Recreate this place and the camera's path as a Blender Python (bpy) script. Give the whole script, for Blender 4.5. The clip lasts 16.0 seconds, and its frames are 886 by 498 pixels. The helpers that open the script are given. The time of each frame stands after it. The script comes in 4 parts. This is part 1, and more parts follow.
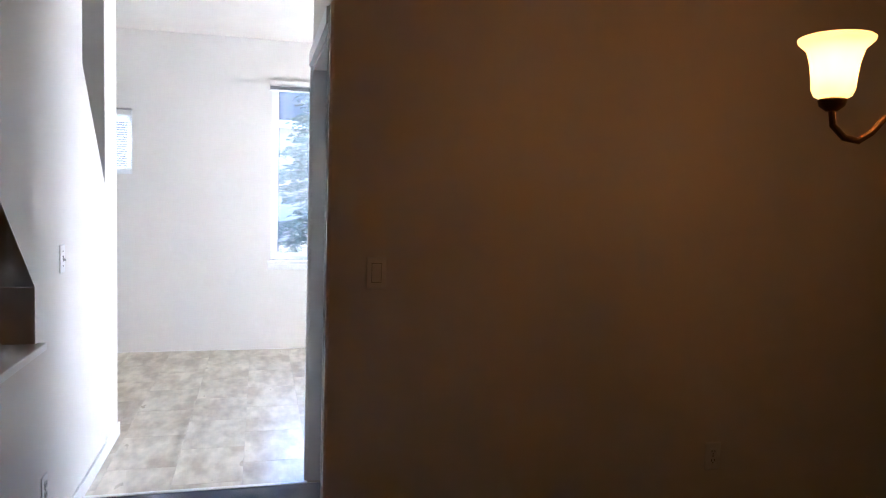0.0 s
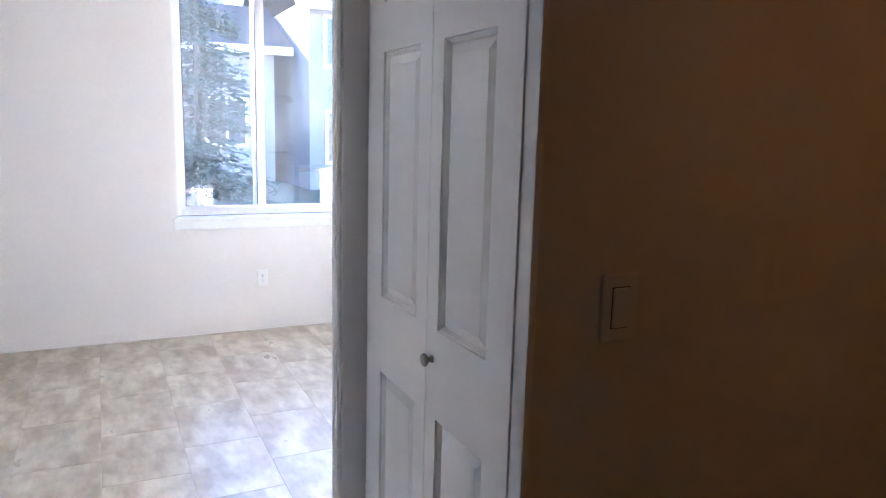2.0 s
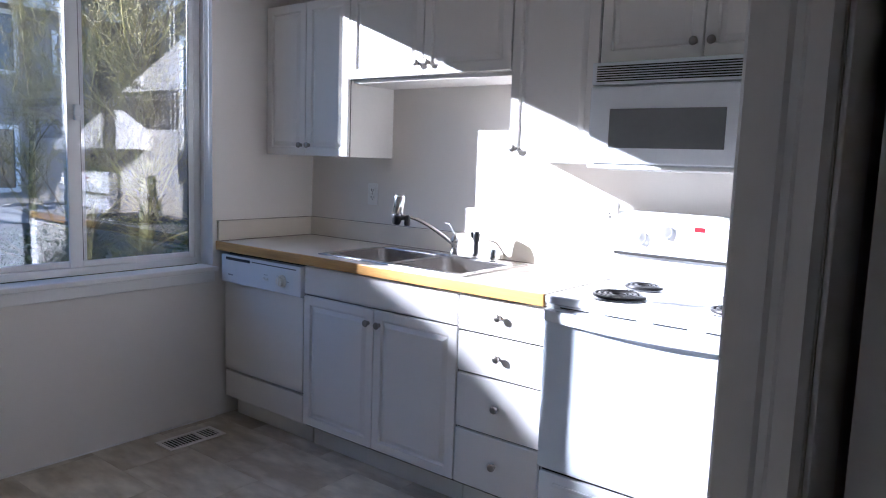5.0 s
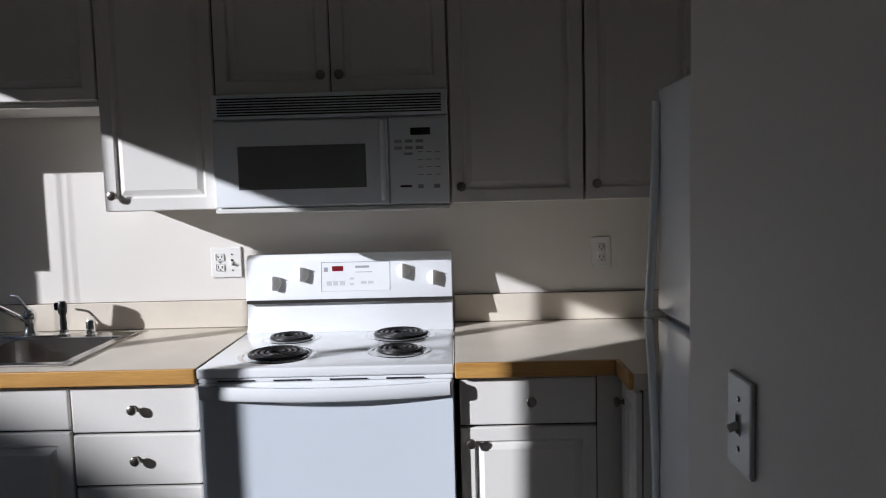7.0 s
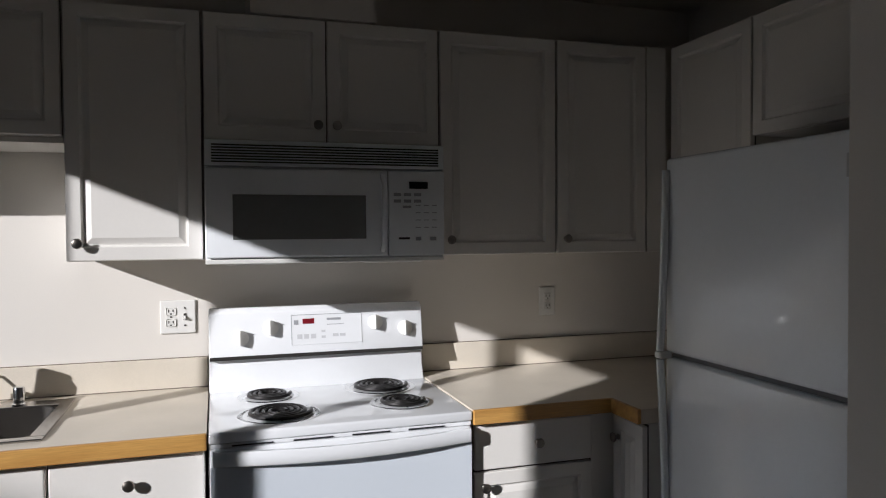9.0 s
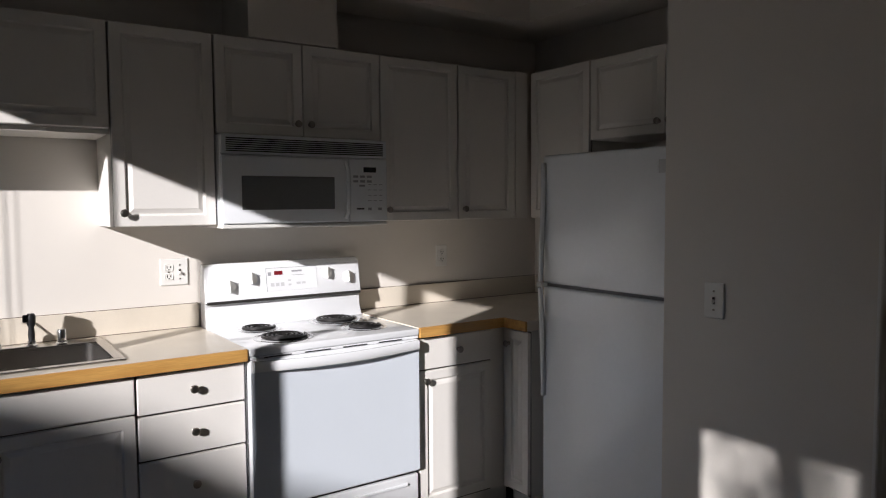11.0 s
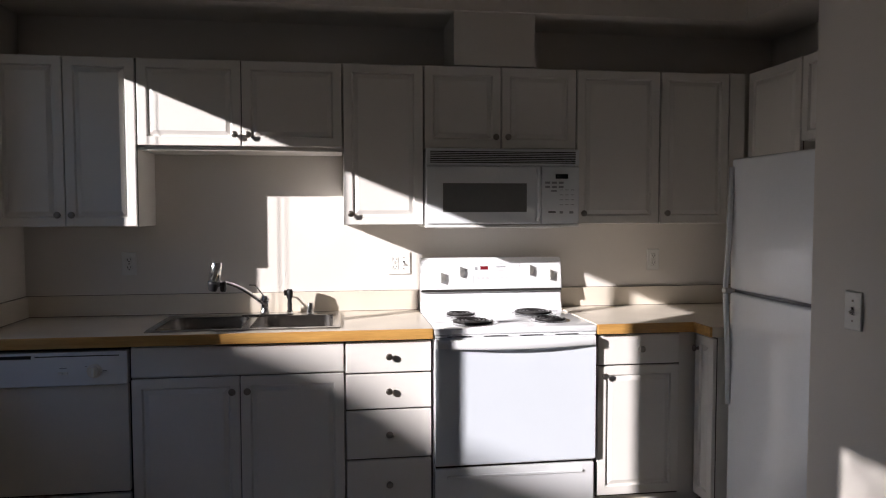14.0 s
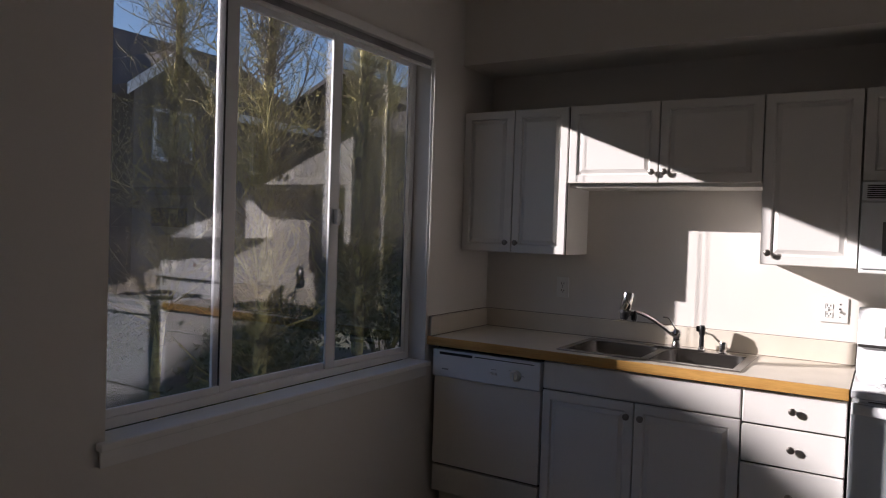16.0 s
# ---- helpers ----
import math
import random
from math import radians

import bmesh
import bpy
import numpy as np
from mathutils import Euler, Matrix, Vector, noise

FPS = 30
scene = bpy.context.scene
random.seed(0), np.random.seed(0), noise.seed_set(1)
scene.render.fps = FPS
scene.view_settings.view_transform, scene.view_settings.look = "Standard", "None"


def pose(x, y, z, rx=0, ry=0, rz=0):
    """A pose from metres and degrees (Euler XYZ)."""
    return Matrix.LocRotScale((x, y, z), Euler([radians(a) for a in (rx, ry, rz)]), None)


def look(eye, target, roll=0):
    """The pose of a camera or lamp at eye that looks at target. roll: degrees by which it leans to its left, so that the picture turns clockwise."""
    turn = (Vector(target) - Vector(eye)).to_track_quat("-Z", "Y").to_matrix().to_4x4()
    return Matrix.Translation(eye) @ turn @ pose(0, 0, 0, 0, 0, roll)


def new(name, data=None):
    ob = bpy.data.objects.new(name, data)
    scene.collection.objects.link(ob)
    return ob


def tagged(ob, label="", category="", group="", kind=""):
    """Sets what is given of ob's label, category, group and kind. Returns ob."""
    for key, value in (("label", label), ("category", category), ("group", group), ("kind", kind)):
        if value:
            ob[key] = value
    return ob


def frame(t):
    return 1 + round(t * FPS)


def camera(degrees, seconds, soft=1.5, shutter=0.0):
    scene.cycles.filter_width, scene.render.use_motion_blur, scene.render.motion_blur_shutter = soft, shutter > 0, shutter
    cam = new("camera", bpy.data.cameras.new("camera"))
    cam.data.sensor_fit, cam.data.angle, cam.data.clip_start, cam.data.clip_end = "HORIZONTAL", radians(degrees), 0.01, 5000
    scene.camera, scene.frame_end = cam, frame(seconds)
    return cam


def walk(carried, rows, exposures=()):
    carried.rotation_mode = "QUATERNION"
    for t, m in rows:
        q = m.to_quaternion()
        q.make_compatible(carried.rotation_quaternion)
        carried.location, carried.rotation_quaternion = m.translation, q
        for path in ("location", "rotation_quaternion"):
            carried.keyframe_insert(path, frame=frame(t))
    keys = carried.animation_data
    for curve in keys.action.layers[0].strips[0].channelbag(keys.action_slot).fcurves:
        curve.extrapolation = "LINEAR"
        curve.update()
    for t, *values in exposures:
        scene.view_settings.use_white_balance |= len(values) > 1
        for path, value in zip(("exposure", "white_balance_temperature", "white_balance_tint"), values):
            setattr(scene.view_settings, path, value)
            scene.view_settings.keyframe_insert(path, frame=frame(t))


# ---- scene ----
cam = camera(63.4, 16.0, soft=1.1)
PATH = [
    (0, (6.604, -2.581, 1.431), (4.673, -2.083, 1.283), 1.7),
    (0.5, (6.193, -2.721, 1.44), (4.313, -2.085, 1.19), 1.0),
    (1, (5.754, -2.788, 1.433), (3.886, -2.131, 1.153), 2.1),
    (1.5, (5.33, -2.877, 1.409), (3.543, -2.031, 1.103), 2.5),
    (2, (4.97, -2.929, 1.43), (3.192, -2.074, 1.098), 1.5),
    (2.5, (4.597, -2.903, 1.427), (2.812, -2.056, 1.116), 2.3),
    (3, (4.227, -2.901, 1.432), (2.463, -1.995, 1.17), 1.2),
    (3.1, (4.134, -2.887, 1.449), (2.37, -1.976, 1.203), 0.4),
    (5.3, (3.108, -2.772, 1.372), (2.04, -1.09, 1.162), 2.3),
    (5.5, (3.06, -2.728, 1.38), (2.106, -0.978, 1.2), 2.2),
    (6, (2.935, -2.645, 1.386), (2.254, -0.769, 1.254), 1.5),
    (6.5, (2.813, -2.645, 1.427), (2.493, -0.675, 1.288), -1.2),
    (7, (2.713, -2.687, 1.443), (2.677, -0.695, 1.268), -1.5),
    (7.5, (2.635, -2.62, 1.417), (2.679, -0.625, 1.281), -1.0),
    (8, (2.444, -2.54, 1.469), (2.838, -0.581, 1.384), -0.3),
    (8.5, (2.228, -2.572, 1.471), (2.783, -0.65, 1.451), -1.5),
    (9, (1.969, -2.654, 1.466), (2.576, -0.749, 1.418), -0.4),
    (9.5, (1.629, -2.638, 1.487), (2.378, -0.79, 1.341), -0.9),
    (10, (1.325, -2.773, 1.517), (2.385, -1.085, 1.348), 0.4),
    (10.2, (1.233, -2.86, 1.485), (2.361, -1.217, 1.316), 0.0),
    (12.3, (0.989, -3.654, 1.463), (2.043, -1.956, 1.401), -1.5),
    (12.5, (1.023, -3.68, 1.465), (2.017, -1.945, 1.402), -1.7),
    (13, (1.153, -3.793, 1.435), (1.97, -1.97, 1.333), -0.3),
    (13.5, (1.323, -3.793, 1.454), (1.971, -1.904, 1.341), -0.1),
    (14, (1.538, -3.776, 1.45), (1.821, -1.799, 1.345), -0.1),
    (14.2, (1.673, -3.792, 1.465), (1.718, -1.796, 1.342), 0.0),
    (14.5, (1.795, -3.8, 1.489), (1.53, -1.834, 1.231), 2.0),
    (15, (1.882, -3.808, 1.462), (1.412, -1.875, 1.256), -0.1),
    (15.5, (2.006, -3.791, 1.482), (1.187, -1.975, 1.297), 1.3),
    (16, (2.038, -3.818, 1.497), (0.988, -2.117, 1.441), 1.9),
]
walk(cam, [(t, look(eye, target, roll)) for t, eye, target, roll in PATH],
     [(0, 5.33, 5150, 12), (1.5, 5.1, 5080, 11), (2.5, 4.85, 5450, 19), (3.1, 4.3, 5550, 19), (5.3, 2.15, 5200, 16), (6.5, 0.44, 5550, 12), (8, 0.18, 5900, 12),
      (10, 0.24, 6050, 12), (12.5, 0.8, 6300, 18), (14.5, 0.85, 6300, 17), (16, 0.75, 6300, 20)])

# ---- world, sun and lamps ----
SUN_WAY = Vector((1.68, 1.0, -0.689)).normalized()
world = bpy.data.worlds.new("world")
scene.world = world
world.use_nodes = True
wn = world.node_tree
sky = wn.nodes.new("ShaderNodeTexSky")
sky.sky_type = "NISHITA"
sky.sun_disc = False
sky.sun_elevation = radians(19)
sky.sun_rotation = radians(239)
sky.air_density = 1.0
sky.dust_density = 0.0
sky.ozone_density = 3.5
wn.links.new(sky.outputs[0], wn.nodes["Background"].inputs[0])
wn.nodes["Background"].inputs[1].default_value = 0.075
sun = new("sun", bpy.data.lights.new("sun", "SUN"))
sun.data.energy = 5.0
sun.data.angle = radians(0.53)
sun.data.color = (1.0, 0.95, 0.89)
sun.matrix_world = look((0, 0, 20), Vector((0, 0, 20)) + SUN_WAY)


# ---- materials ----
def material(name, color, rough=0.5, metal=0.0, spread=0.08, scale=3.0, grain=0.04, grain_scale=60.0,
             bump=0.0, bump_scale=80.0, coat=0.0, per_object=0.0, second=None, stretch=None, placed=False, soft=(0.35, 0.7)):
    """A painted, plastic or metal surface with broad and fine variation."""
    m = bpy.data.materials.new(name)
    m.use_nodes = True
    nt = m.node_tree
    n, l = nt.nodes, nt.links
    b = n["Principled BSDF"]
    b.inputs["Roughness"].default_value = rough
    b.inputs["Metallic"].default_value = metal
    b.inputs["Coat Weight"].default_value = coat
    tc = n.new("ShaderNodeTexCoord")
    mp = n.new("ShaderNodeMapping")
    if stretch:
        mp.inputs["Scale"].default_value = stretch
    if placed:
        l.new(n.new("ShaderNodeNewGeometry").outputs["Position"], mp.inputs["Vector"])
    else:
        l.new(tc.outputs["Object"], mp.inputs["Vector"])
    if placed and per_object:
        shift = n.new("ShaderNodeVectorMath")
        shift.operation = "MULTIPLY_ADD"
        l.new(n.new("ShaderNodeObjectInfo").outputs["Random"], shift.inputs[0])
        shift.inputs[1].default_value = (37.0, 21.0, 13.0)
        l.new(n["Geometry"].outputs["Position"], shift.inputs[2])
        l.new(shift.outputs[0], mp.inputs["Vector"])
    big = n.new("ShaderNodeTexNoise")
    big.inputs["Scale"].default_value = scale
    big.inputs["Detail"].default_value = 5
    fine = n.new("ShaderNodeTexNoise")
    fine.inputs["Scale"].default_value = grain_scale
    fine.inputs["Detail"].default_value = 4
    l.new(mp.outputs[0], big.inputs["Vector"])
    l.new(mp.outputs[0], fine.inputs["Vector"])
    mix = n.new("ShaderNodeMix")
    mix.data_type = "RGBA"
    c2 = second or tuple(c * (1 - 2.2 * spread) for c in color)
    mix.inputs["A"].default_value = (*color, 1)
    mix.inputs["B"].default_value = (*c2, 1)
    ramp = n.new("ShaderNodeMapRange")
    ramp.inputs["From Min"].default_value = soft[0]
    ramp.inputs["From Max"].default_value = soft[1]
    l.new(big.outputs["Fac"], ramp.inputs["Value"])
    l.new(ramp.outputs[0], mix.inputs["Factor"])
    hsv = n.new("ShaderNodeHueSaturation")
    gr = n.new("ShaderNodeMapRange")
    gr.inputs["To Min"].default_value = 1 - grain * 2
    gr.inputs["To Max"].default_value = 1 + grain * 2
    l.new(fine.outputs["Fac"], gr.inputs["Value"])
    if per_object:
        oi = n.new("ShaderNodeObjectInfo")
        orr = n.new("ShaderNodeMapRange")
        orr.inputs["To Min"].default_value = 1 - per_object
        orr.inputs["To Max"].default_value = 1 + per_object
        mul = n.new("ShaderNodeMath")
        mul.operation = "MULTIPLY"
        l.new(oi.outputs["Random"], orr.inputs["Value"])
        l.new(orr.outputs[0], mul.inputs[0])
        l.new(gr.outputs[0], mul.inputs[1])
        l.new(mul.outputs[0], hsv.inputs["Value"])
    else:
        l.new(gr.outputs[0], hsv.inputs["Value"])
    l.new(mix.outputs["Result"], hsv.inputs["Color"])
    l.new(hsv.outputs[0], b.inputs["Base Color"])
    rr = n.new("ShaderNodeMapRange")
    rr.inputs["To Min"].default_value = max(0.02, rough - 0.06)
    rr.inputs["To Max"].default_value = min(1.0, rough + 0.06)
    l.new(big.outputs["Fac"], rr.inputs["Value"])
    l.new(rr.outputs[0], b.inputs["Roughness"])
    if bump:
        bt = n.new("ShaderNodeTexNoise")
        bt.inputs["Scale"].default_value = bump_scale
        bt.inputs["Detail"].default_value = 3
        l.new(mp.outputs[0], bt.inputs["Vector"])
        bp = n.new("ShaderNodeBump")
        bp.inputs["Strength"].default_value = bump
        bp.inputs["Distance"].default_value = 0.004
        l.new(bt.outputs["Fac"], bp.inputs["Height"])
        l.new(bp.outputs[0], b.inputs["Normal"])
    return m


def glow(name, color, strength):
    m = bpy.data.materials.new(name)
    m.use_nodes = True
    b = m.node_tree.nodes["Principled BSDF"]
    b.inputs["Base Color"].default_value = (*color, 1)
    b.inputs["Emission Color"].default_value = (*color, 1)
    b.inputs["Emission Strength"].default_value = strength
    b.inputs["Roughness"].default_value = 0.3
    return m


def clear_glass(name, tint=(0.965, 0.96, 0.965)):
    """Thin window glass: lets light straight through, mirrors by Fresnel, and has a film of dust in runs."""
    m = bpy.data.materials.new(name)
    m.use_nodes = True
    nt = m.node_tree
    n, l = nt.nodes, nt.links
    n.remove(n["Principled BSDF"])
    tr = n.new("ShaderNodeBsdfTransparent")
    tr.inputs[0].default_value = (*tint, 1)
    dust = n.new("ShaderNodeBsdfTranslucent")
    dust.inputs[0].default_value = (0.85, 0.86, 0.88, 1)
    runs = n.new("ShaderNodeTexNoise")
    runs.inputs["Scale"].default_value = 6.0
    runs.inputs["Detail"].default_value = 6
    mp = n.new("ShaderNodeMapping")
    mp.inputs["Scale"].default_value = (1.0, 4.0, 0.35)
    l.new(n.new("ShaderNodeTexCoord").outputs["Object"], mp.inputs["Vector"])
    l.new(mp.outputs[0], runs.inputs["Vector"])
    film = n.new("ShaderNodeMapRange")
    film.inputs["From Min"].default_value = 0.35
    film.inputs["From Max"].default_value = 0.75
    film.inputs["To Min"].default_value = 0.0022
    film.inputs["To Max"].default_value = 0.0065
    l.new(runs.outputs["Fac"], film.inputs["Value"])
    pane = n.new("ShaderNodeMixShader")
    l.new(film.outputs[0], pane.inputs[0])
    l.new(tr.outputs[0], pane.inputs[1])
    l.new(dust.outputs[0], pane.inputs[2])
    gl = n.new("ShaderNodeBsdfGlossy")
    gl.inputs["Roughness"].default_value = 0.0
    lw = n.new("ShaderNodeLayerWeight")
    lw.inputs["Blend"].default_value = 0.5
    pw = n.new("ShaderNodeMath")
    pw.operation = "POWER"
    pw.inputs[1].default_value = 4.0
    fr = n.new("ShaderNodeMapRange")
    fr.inputs["To Min"].default_value = 0.1
    fr.inputs["To Max"].default_value = 1.0
    mx = n.new("ShaderNodeMixShader")
    l.new(lw.outputs["Facing"], pw.inputs[0])
    l.new(pw.outputs[0], fr.inputs["Value"])
    l.new(fr.outputs[0], mx.inputs[0])
    l.new(pane.outputs[0], mx.inputs[1])
    l.new(gl.outputs[0], mx.inputs[2])
    l.new(mx.outputs[0], n["Material Output"].inputs[0])
    return m


WALL = material("wall_paint", (0.75, 0.712, 0.66), 0.62, spread=0.02, scale=1.2, grain=0.012, grain_scale=220, bump=0.07, bump_scale=140)
CEIL = material("ceiling_paint", (0.76, 0.715, 0.645), 0.85, spread=0.02, grain=0.02, grain_scale=120, bump=0.3, bump_scale=70)
TRIM = material("trim_paint", (0.80, 0.79, 0.77), 0.38, spread=0.02, grain=0.012, grain_scale=90, bump=0.05, bump_scale=120)
FOIL = material("white_foil", (0.80, 0.775, 0.735), 0.34, spread=0.02, scale=1.6, grain=0.01, grain_scale=140, bump=0.03, bump_scale=260)
MELAMINE = material("melamine", (0.77, 0.75, 0.71), 0.45, spread=0.03, grain=0.015)
# near-black brown: painted shade in cabinet door gaps, and conifer wood
GAPSHADE_BARK = material("raw_board_edge", (0.09, 0.08, 0.07), 0.9)
CAULK = material("dark_seam", (0.20, 0.16, 0.12), 0.8)
DARKGAP = material("dark_gap", (0.02, 0.018, 0.016), 0.9)
LAMINATE = material("beige_laminate", (0.72, 0.655, 0.555), 0.33, spread=0.04, scale=5, grain=0.07, grain_scale=420)
OAK = material("honey_oak", (0.60, 0.34, 0.10), 0.36, spread=0.18, scale=4, grain=0.12, grain_scale=40, stretch=(0.6, 9, 9), second=(0.40, 0.19, 0.045), coat=0.2)
ENAMEL = material("white_enamel", (0.81, 0.825, 0.845), 0.1, spread=0.015, grain=0.006, grain_scale=90, coat=0.25)
APPLIANCE = material("textured_white", (0.85, 0.875, 0.90), 0.25, spread=0.015, grain=0.01, bump=0.12, bump_scale=420, coat=0.35)
DOORGLASS = material("white_door_glass", (0.66, 0.71, 0.77), 0.07, spread=0.01, grain=0.004)
BISQUE = material("aged_white", (0.78, 0.74, 0.67), 0.33, spread=0.02, grain=0.01)
PLASTIC = material("white_plastic", (0.80, 0.79, 0.76), 0.38, spread=0.015, grain=0.01)
GREYPRINT = material("grey_print", (0.34, 0.35, 0.37), 0.5)
DARKPLASTIC = material("black_plastic", (0.02, 0.02, 0.022), 0.3)
DARKGLASS = material("dark_glass", (0.20, 0.205, 0.20), 0.16, spread=0.05)
DISPLAY = material("display", (0.015, 0.017, 0.02), 0.12)
REDLED = glow("red_display", (0.16, 0.008, 0.014), 0.05)
COIL = material("coil_metal", (0.03, 0.028, 0.028), 0.38, 0.6, grain=0.15)
CHROME = material("chrome", (0.78, 0.78, 0.78), 0.12, 1.0, spread=0.04, grain=0.02)
NICKEL = material("brushed_nickel", (0.34, 0.31, 0.28), 0.3, 1.0, spread=0.06, grain=0.05)
STEEL = material("stainless", (0.46, 0.44, 0.42), 0.24, 1.0, spread=0.06, grain=0.03, grain_scale=120)
BRASS = material("antique_brass", (0.23, 0.14, 0.06), 0.35, 0.9, spread=0.15)
CARPET = material("grey_carpet", (0.13, 0.13, 0.15), 0.98, spread=0.1, scale=6, grain=0.3, grain_scale=320, bump=1.0, bump_scale=330)
VINYL = material("vinyl_frame", (0.80, 0.80, 0.80), 0.35, spread=0.02, grain=0.01)
TILE = material("vinyl_tile", (0.62, 0.56, 0.45), 0.3, scale=3.8, grain=0.17, grain_scale=9, per_object=0.06,
                second=(0.42, 0.35, 0.25), bump=0.05, bump_scale=24, stretch=(1.0, 2.2, 1.0), placed=True, soft=(0.38, 0.62))
GROUT = material("tile_joint", (0.50, 0.435, 0.37), 0.4)
BLIND = material("grey_blind", (0.34, 0.34, 0.35), 0.5)
GLASS = clear_glass("window_glass")
SIDING3 = material("pale_siding", (0.34, 0.325, 0.315), 0.7, spread=0.08, grain=0.05, per_object=0.03)
SIDING = material("grey_siding", (0.27, 0.255, 0.25), 0.7, spread=0.08, grain=0.05, per_object=0.03)
# the facades' shade is put into this colour, darker than the other sidings
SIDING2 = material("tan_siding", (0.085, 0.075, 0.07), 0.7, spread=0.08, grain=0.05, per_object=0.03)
ROOF = material("shingle_roof", (0.055, 0.05, 0.05), 0.9, spread=0.2, grain=0.25, grain_scale=14)
FASCIA = material("white_fascia", (0.75, 0.75, 0.75), 0.5)
HOUSEGLASS = material("house_glass", (0.05, 0.06, 0.07), 0.08)
BARK = material("mossy_bark", (0.50, 0.44, 0.18), 0.9, spread=0.3, scale=9, grain=0.45, grain_scale=50, second=(0.06, 0.05, 0.03), soft=(0.42, 0.6), bump=0.8, bump_scale=40)
TWIG = material("twig", (0.11, 0.085, 0.055), 0.85, spread=0.3, scale=2.2, second=(0.36, 0.32, 0.11), soft=(0.42, 0.62), grain=0.3)
LEAF = material("bush_leaf", (0.09, 0.11, 0.03), 0.6, spread=0.3, second=(0.045, 0.06, 0.02), grain=0.2)
NEEDLE = material("conifer_needle", (0.045, 0.075, 0.06), 0.7, spread=0.3, second=(0.02, 0.045, 0.03), grain=0.2)
GROUND = material("bark_mulch", (0.07, 0.058, 0.042), 0.95, spread=0.3, scale=0.8, grain=0.3, grain_scale=20, second=(0.07, 0.085, 0.035), bump=0.8, bump_scale=12)


# ---- mesh helpers ----
def part(name, bm, mat, parent=None, label="", at=(0, 0, 0), rot=(0, 0, 0), smooth=False):
    """Links a bmesh as one mesh object under a thing or a part."""
    me = bpy.data.meshes.new(name)
    bmesh.ops.recalc_face_normals(bm, faces=bm.faces)
    if smooth:
        for f in bm.faces:
            f.smooth = True
    bm.to_mesh(me)
    bm.free()
    me.materials.append(mat)
    if smooth:
        me.set_sharp_from_angle(angle=radians(38))
    ob = new(name, me)
    ob.location = at
    ob.rotation_euler = [radians(a) for a in rot]
    if parent:
        ob.parent = parent
    if label:
        tagged(ob, label)
    return ob


def thing(name, at, label, category, group="", kind="", rz=0):
    ob = new(name)
    ob.empty_display_size = 0.1
    ob.location = at
    ob.rotation_euler = (0, 0, radians(rz))
    return tagged(ob, label, category, group, kind)


def again(ob, parent=None, at=(0, 0, 0), rot=(0, 0, 0)):
    """One more object on the same mesh."""
    o = new(ob.name.split(".")[0], ob.data)
    o.location = at
    o.rotation_euler = [radians(a) for a in rot]
    o.parent = parent
    return o


def box(x0, x1, y0, y1, z0, z1, bevel=0.0, seg=2, bm=None):
    own = bm is None
    bm = bm or bmesh.new()
    r = bmesh.ops.create_cube(bm, size=1.0)
    vs = r["verts"]
    for v in vs:
        v.co = Vector(((x0 + x1) / 2 + v.co.x * (x1 - x0), (y0 + y1) / 2 + v.co.y * (y1 - y0), (z0 + z1) / 2 + v.co.z * (z1 - z0)))
    if bevel:
        es = list({e for v in vs for e in v.link_edges})
        bmesh.ops.bevel(bm, geom=es, offset=bevel, segments=seg, affect="EDGES", profile=0.5)
    return bm


def each(name, rows, mat, parent, label="", bevel=0.0, at=(0, 0, 0)):
    """Small alike pieces, each a part of its own."""
    for r in rows:
        part(name, box(*r, bevel=bevel), mat, parent, label, at=at)


def boxes(rows, bevel=0.0, seg=2):
    bm = bmesh.new()
    for r in rows:
        box(*r, bevel=bevel, seg=seg, bm=bm)
    return bm


def lathe(profile, n=24, bm=None, axis="z", at=(0, 0, 0)):
    """Turns (radius, height) pairs about an axis."""
    bm = bm or bmesh.new()
    rings = []
    for r, h in profile:
        ring = []
        for i in range(n):
            a = 2 * math.pi * i / n
            c, s = r * math.cos(a), r * math.sin(a)
            p = {"z": (c, s, h), "y": (c, h, s), "x": (h, c, s)}[axis]
            ring.append(bm.verts.new(Vector(p) + Vector(at)))
        rings.append(ring)
    for a, b in zip(rings, rings[1:]):
        for i in range(n):
            bm.faces.new((a[i], a[(i + 1) % n], b[(i + 1) % n], b[i]))
    for ring in (rings[0], rings[-1]):
        if (ring[0].co - ring[n // 2].co).length > 1e-5:
            bm.faces.new(ring)
    bmesh.ops.remove_doubles(bm, verts=bm.verts, dist=1e-6)
    return bm


def tube(points, radius, n=10, bm=None, taper=None):
    """A round bar along points; taper gives the end radius."""
    bm = bm or bmesh.new()
    pts = [Vector(p) for p in points]
    rings = []
    k = len(pts)
    up = None
    for i, p in enumerate(pts):
        d = (pts[min(i + 1, k - 1)] - pts[max(i - 1, 0)]).normalized()
        if up is None:
            up = Vector((0, 0, 1)) if abs(d.z) < 0.9 else Vector((1, 0, 0))
        side = d.cross(up).normalized()
        up = side.cross(d).normalized()
        r = radius if taper is None else radius + (taper - radius) * i / (k - 1)
        rings.append([bm.verts.new(p + (side * math.cos(2 * math.pi * j / n) + up * math.sin(2 * math.pi * j / n)) * r) for j in range(n)])
    for a, b in zip(rings, rings[1:]):
        for j in range(n):
            bm.faces.new((a[j], a[(j + 1) % n], b[(j + 1) % n], b[j]))
    bm.faces.new(rings[0])
    bm.faces.new(rings[-1])
    return bm


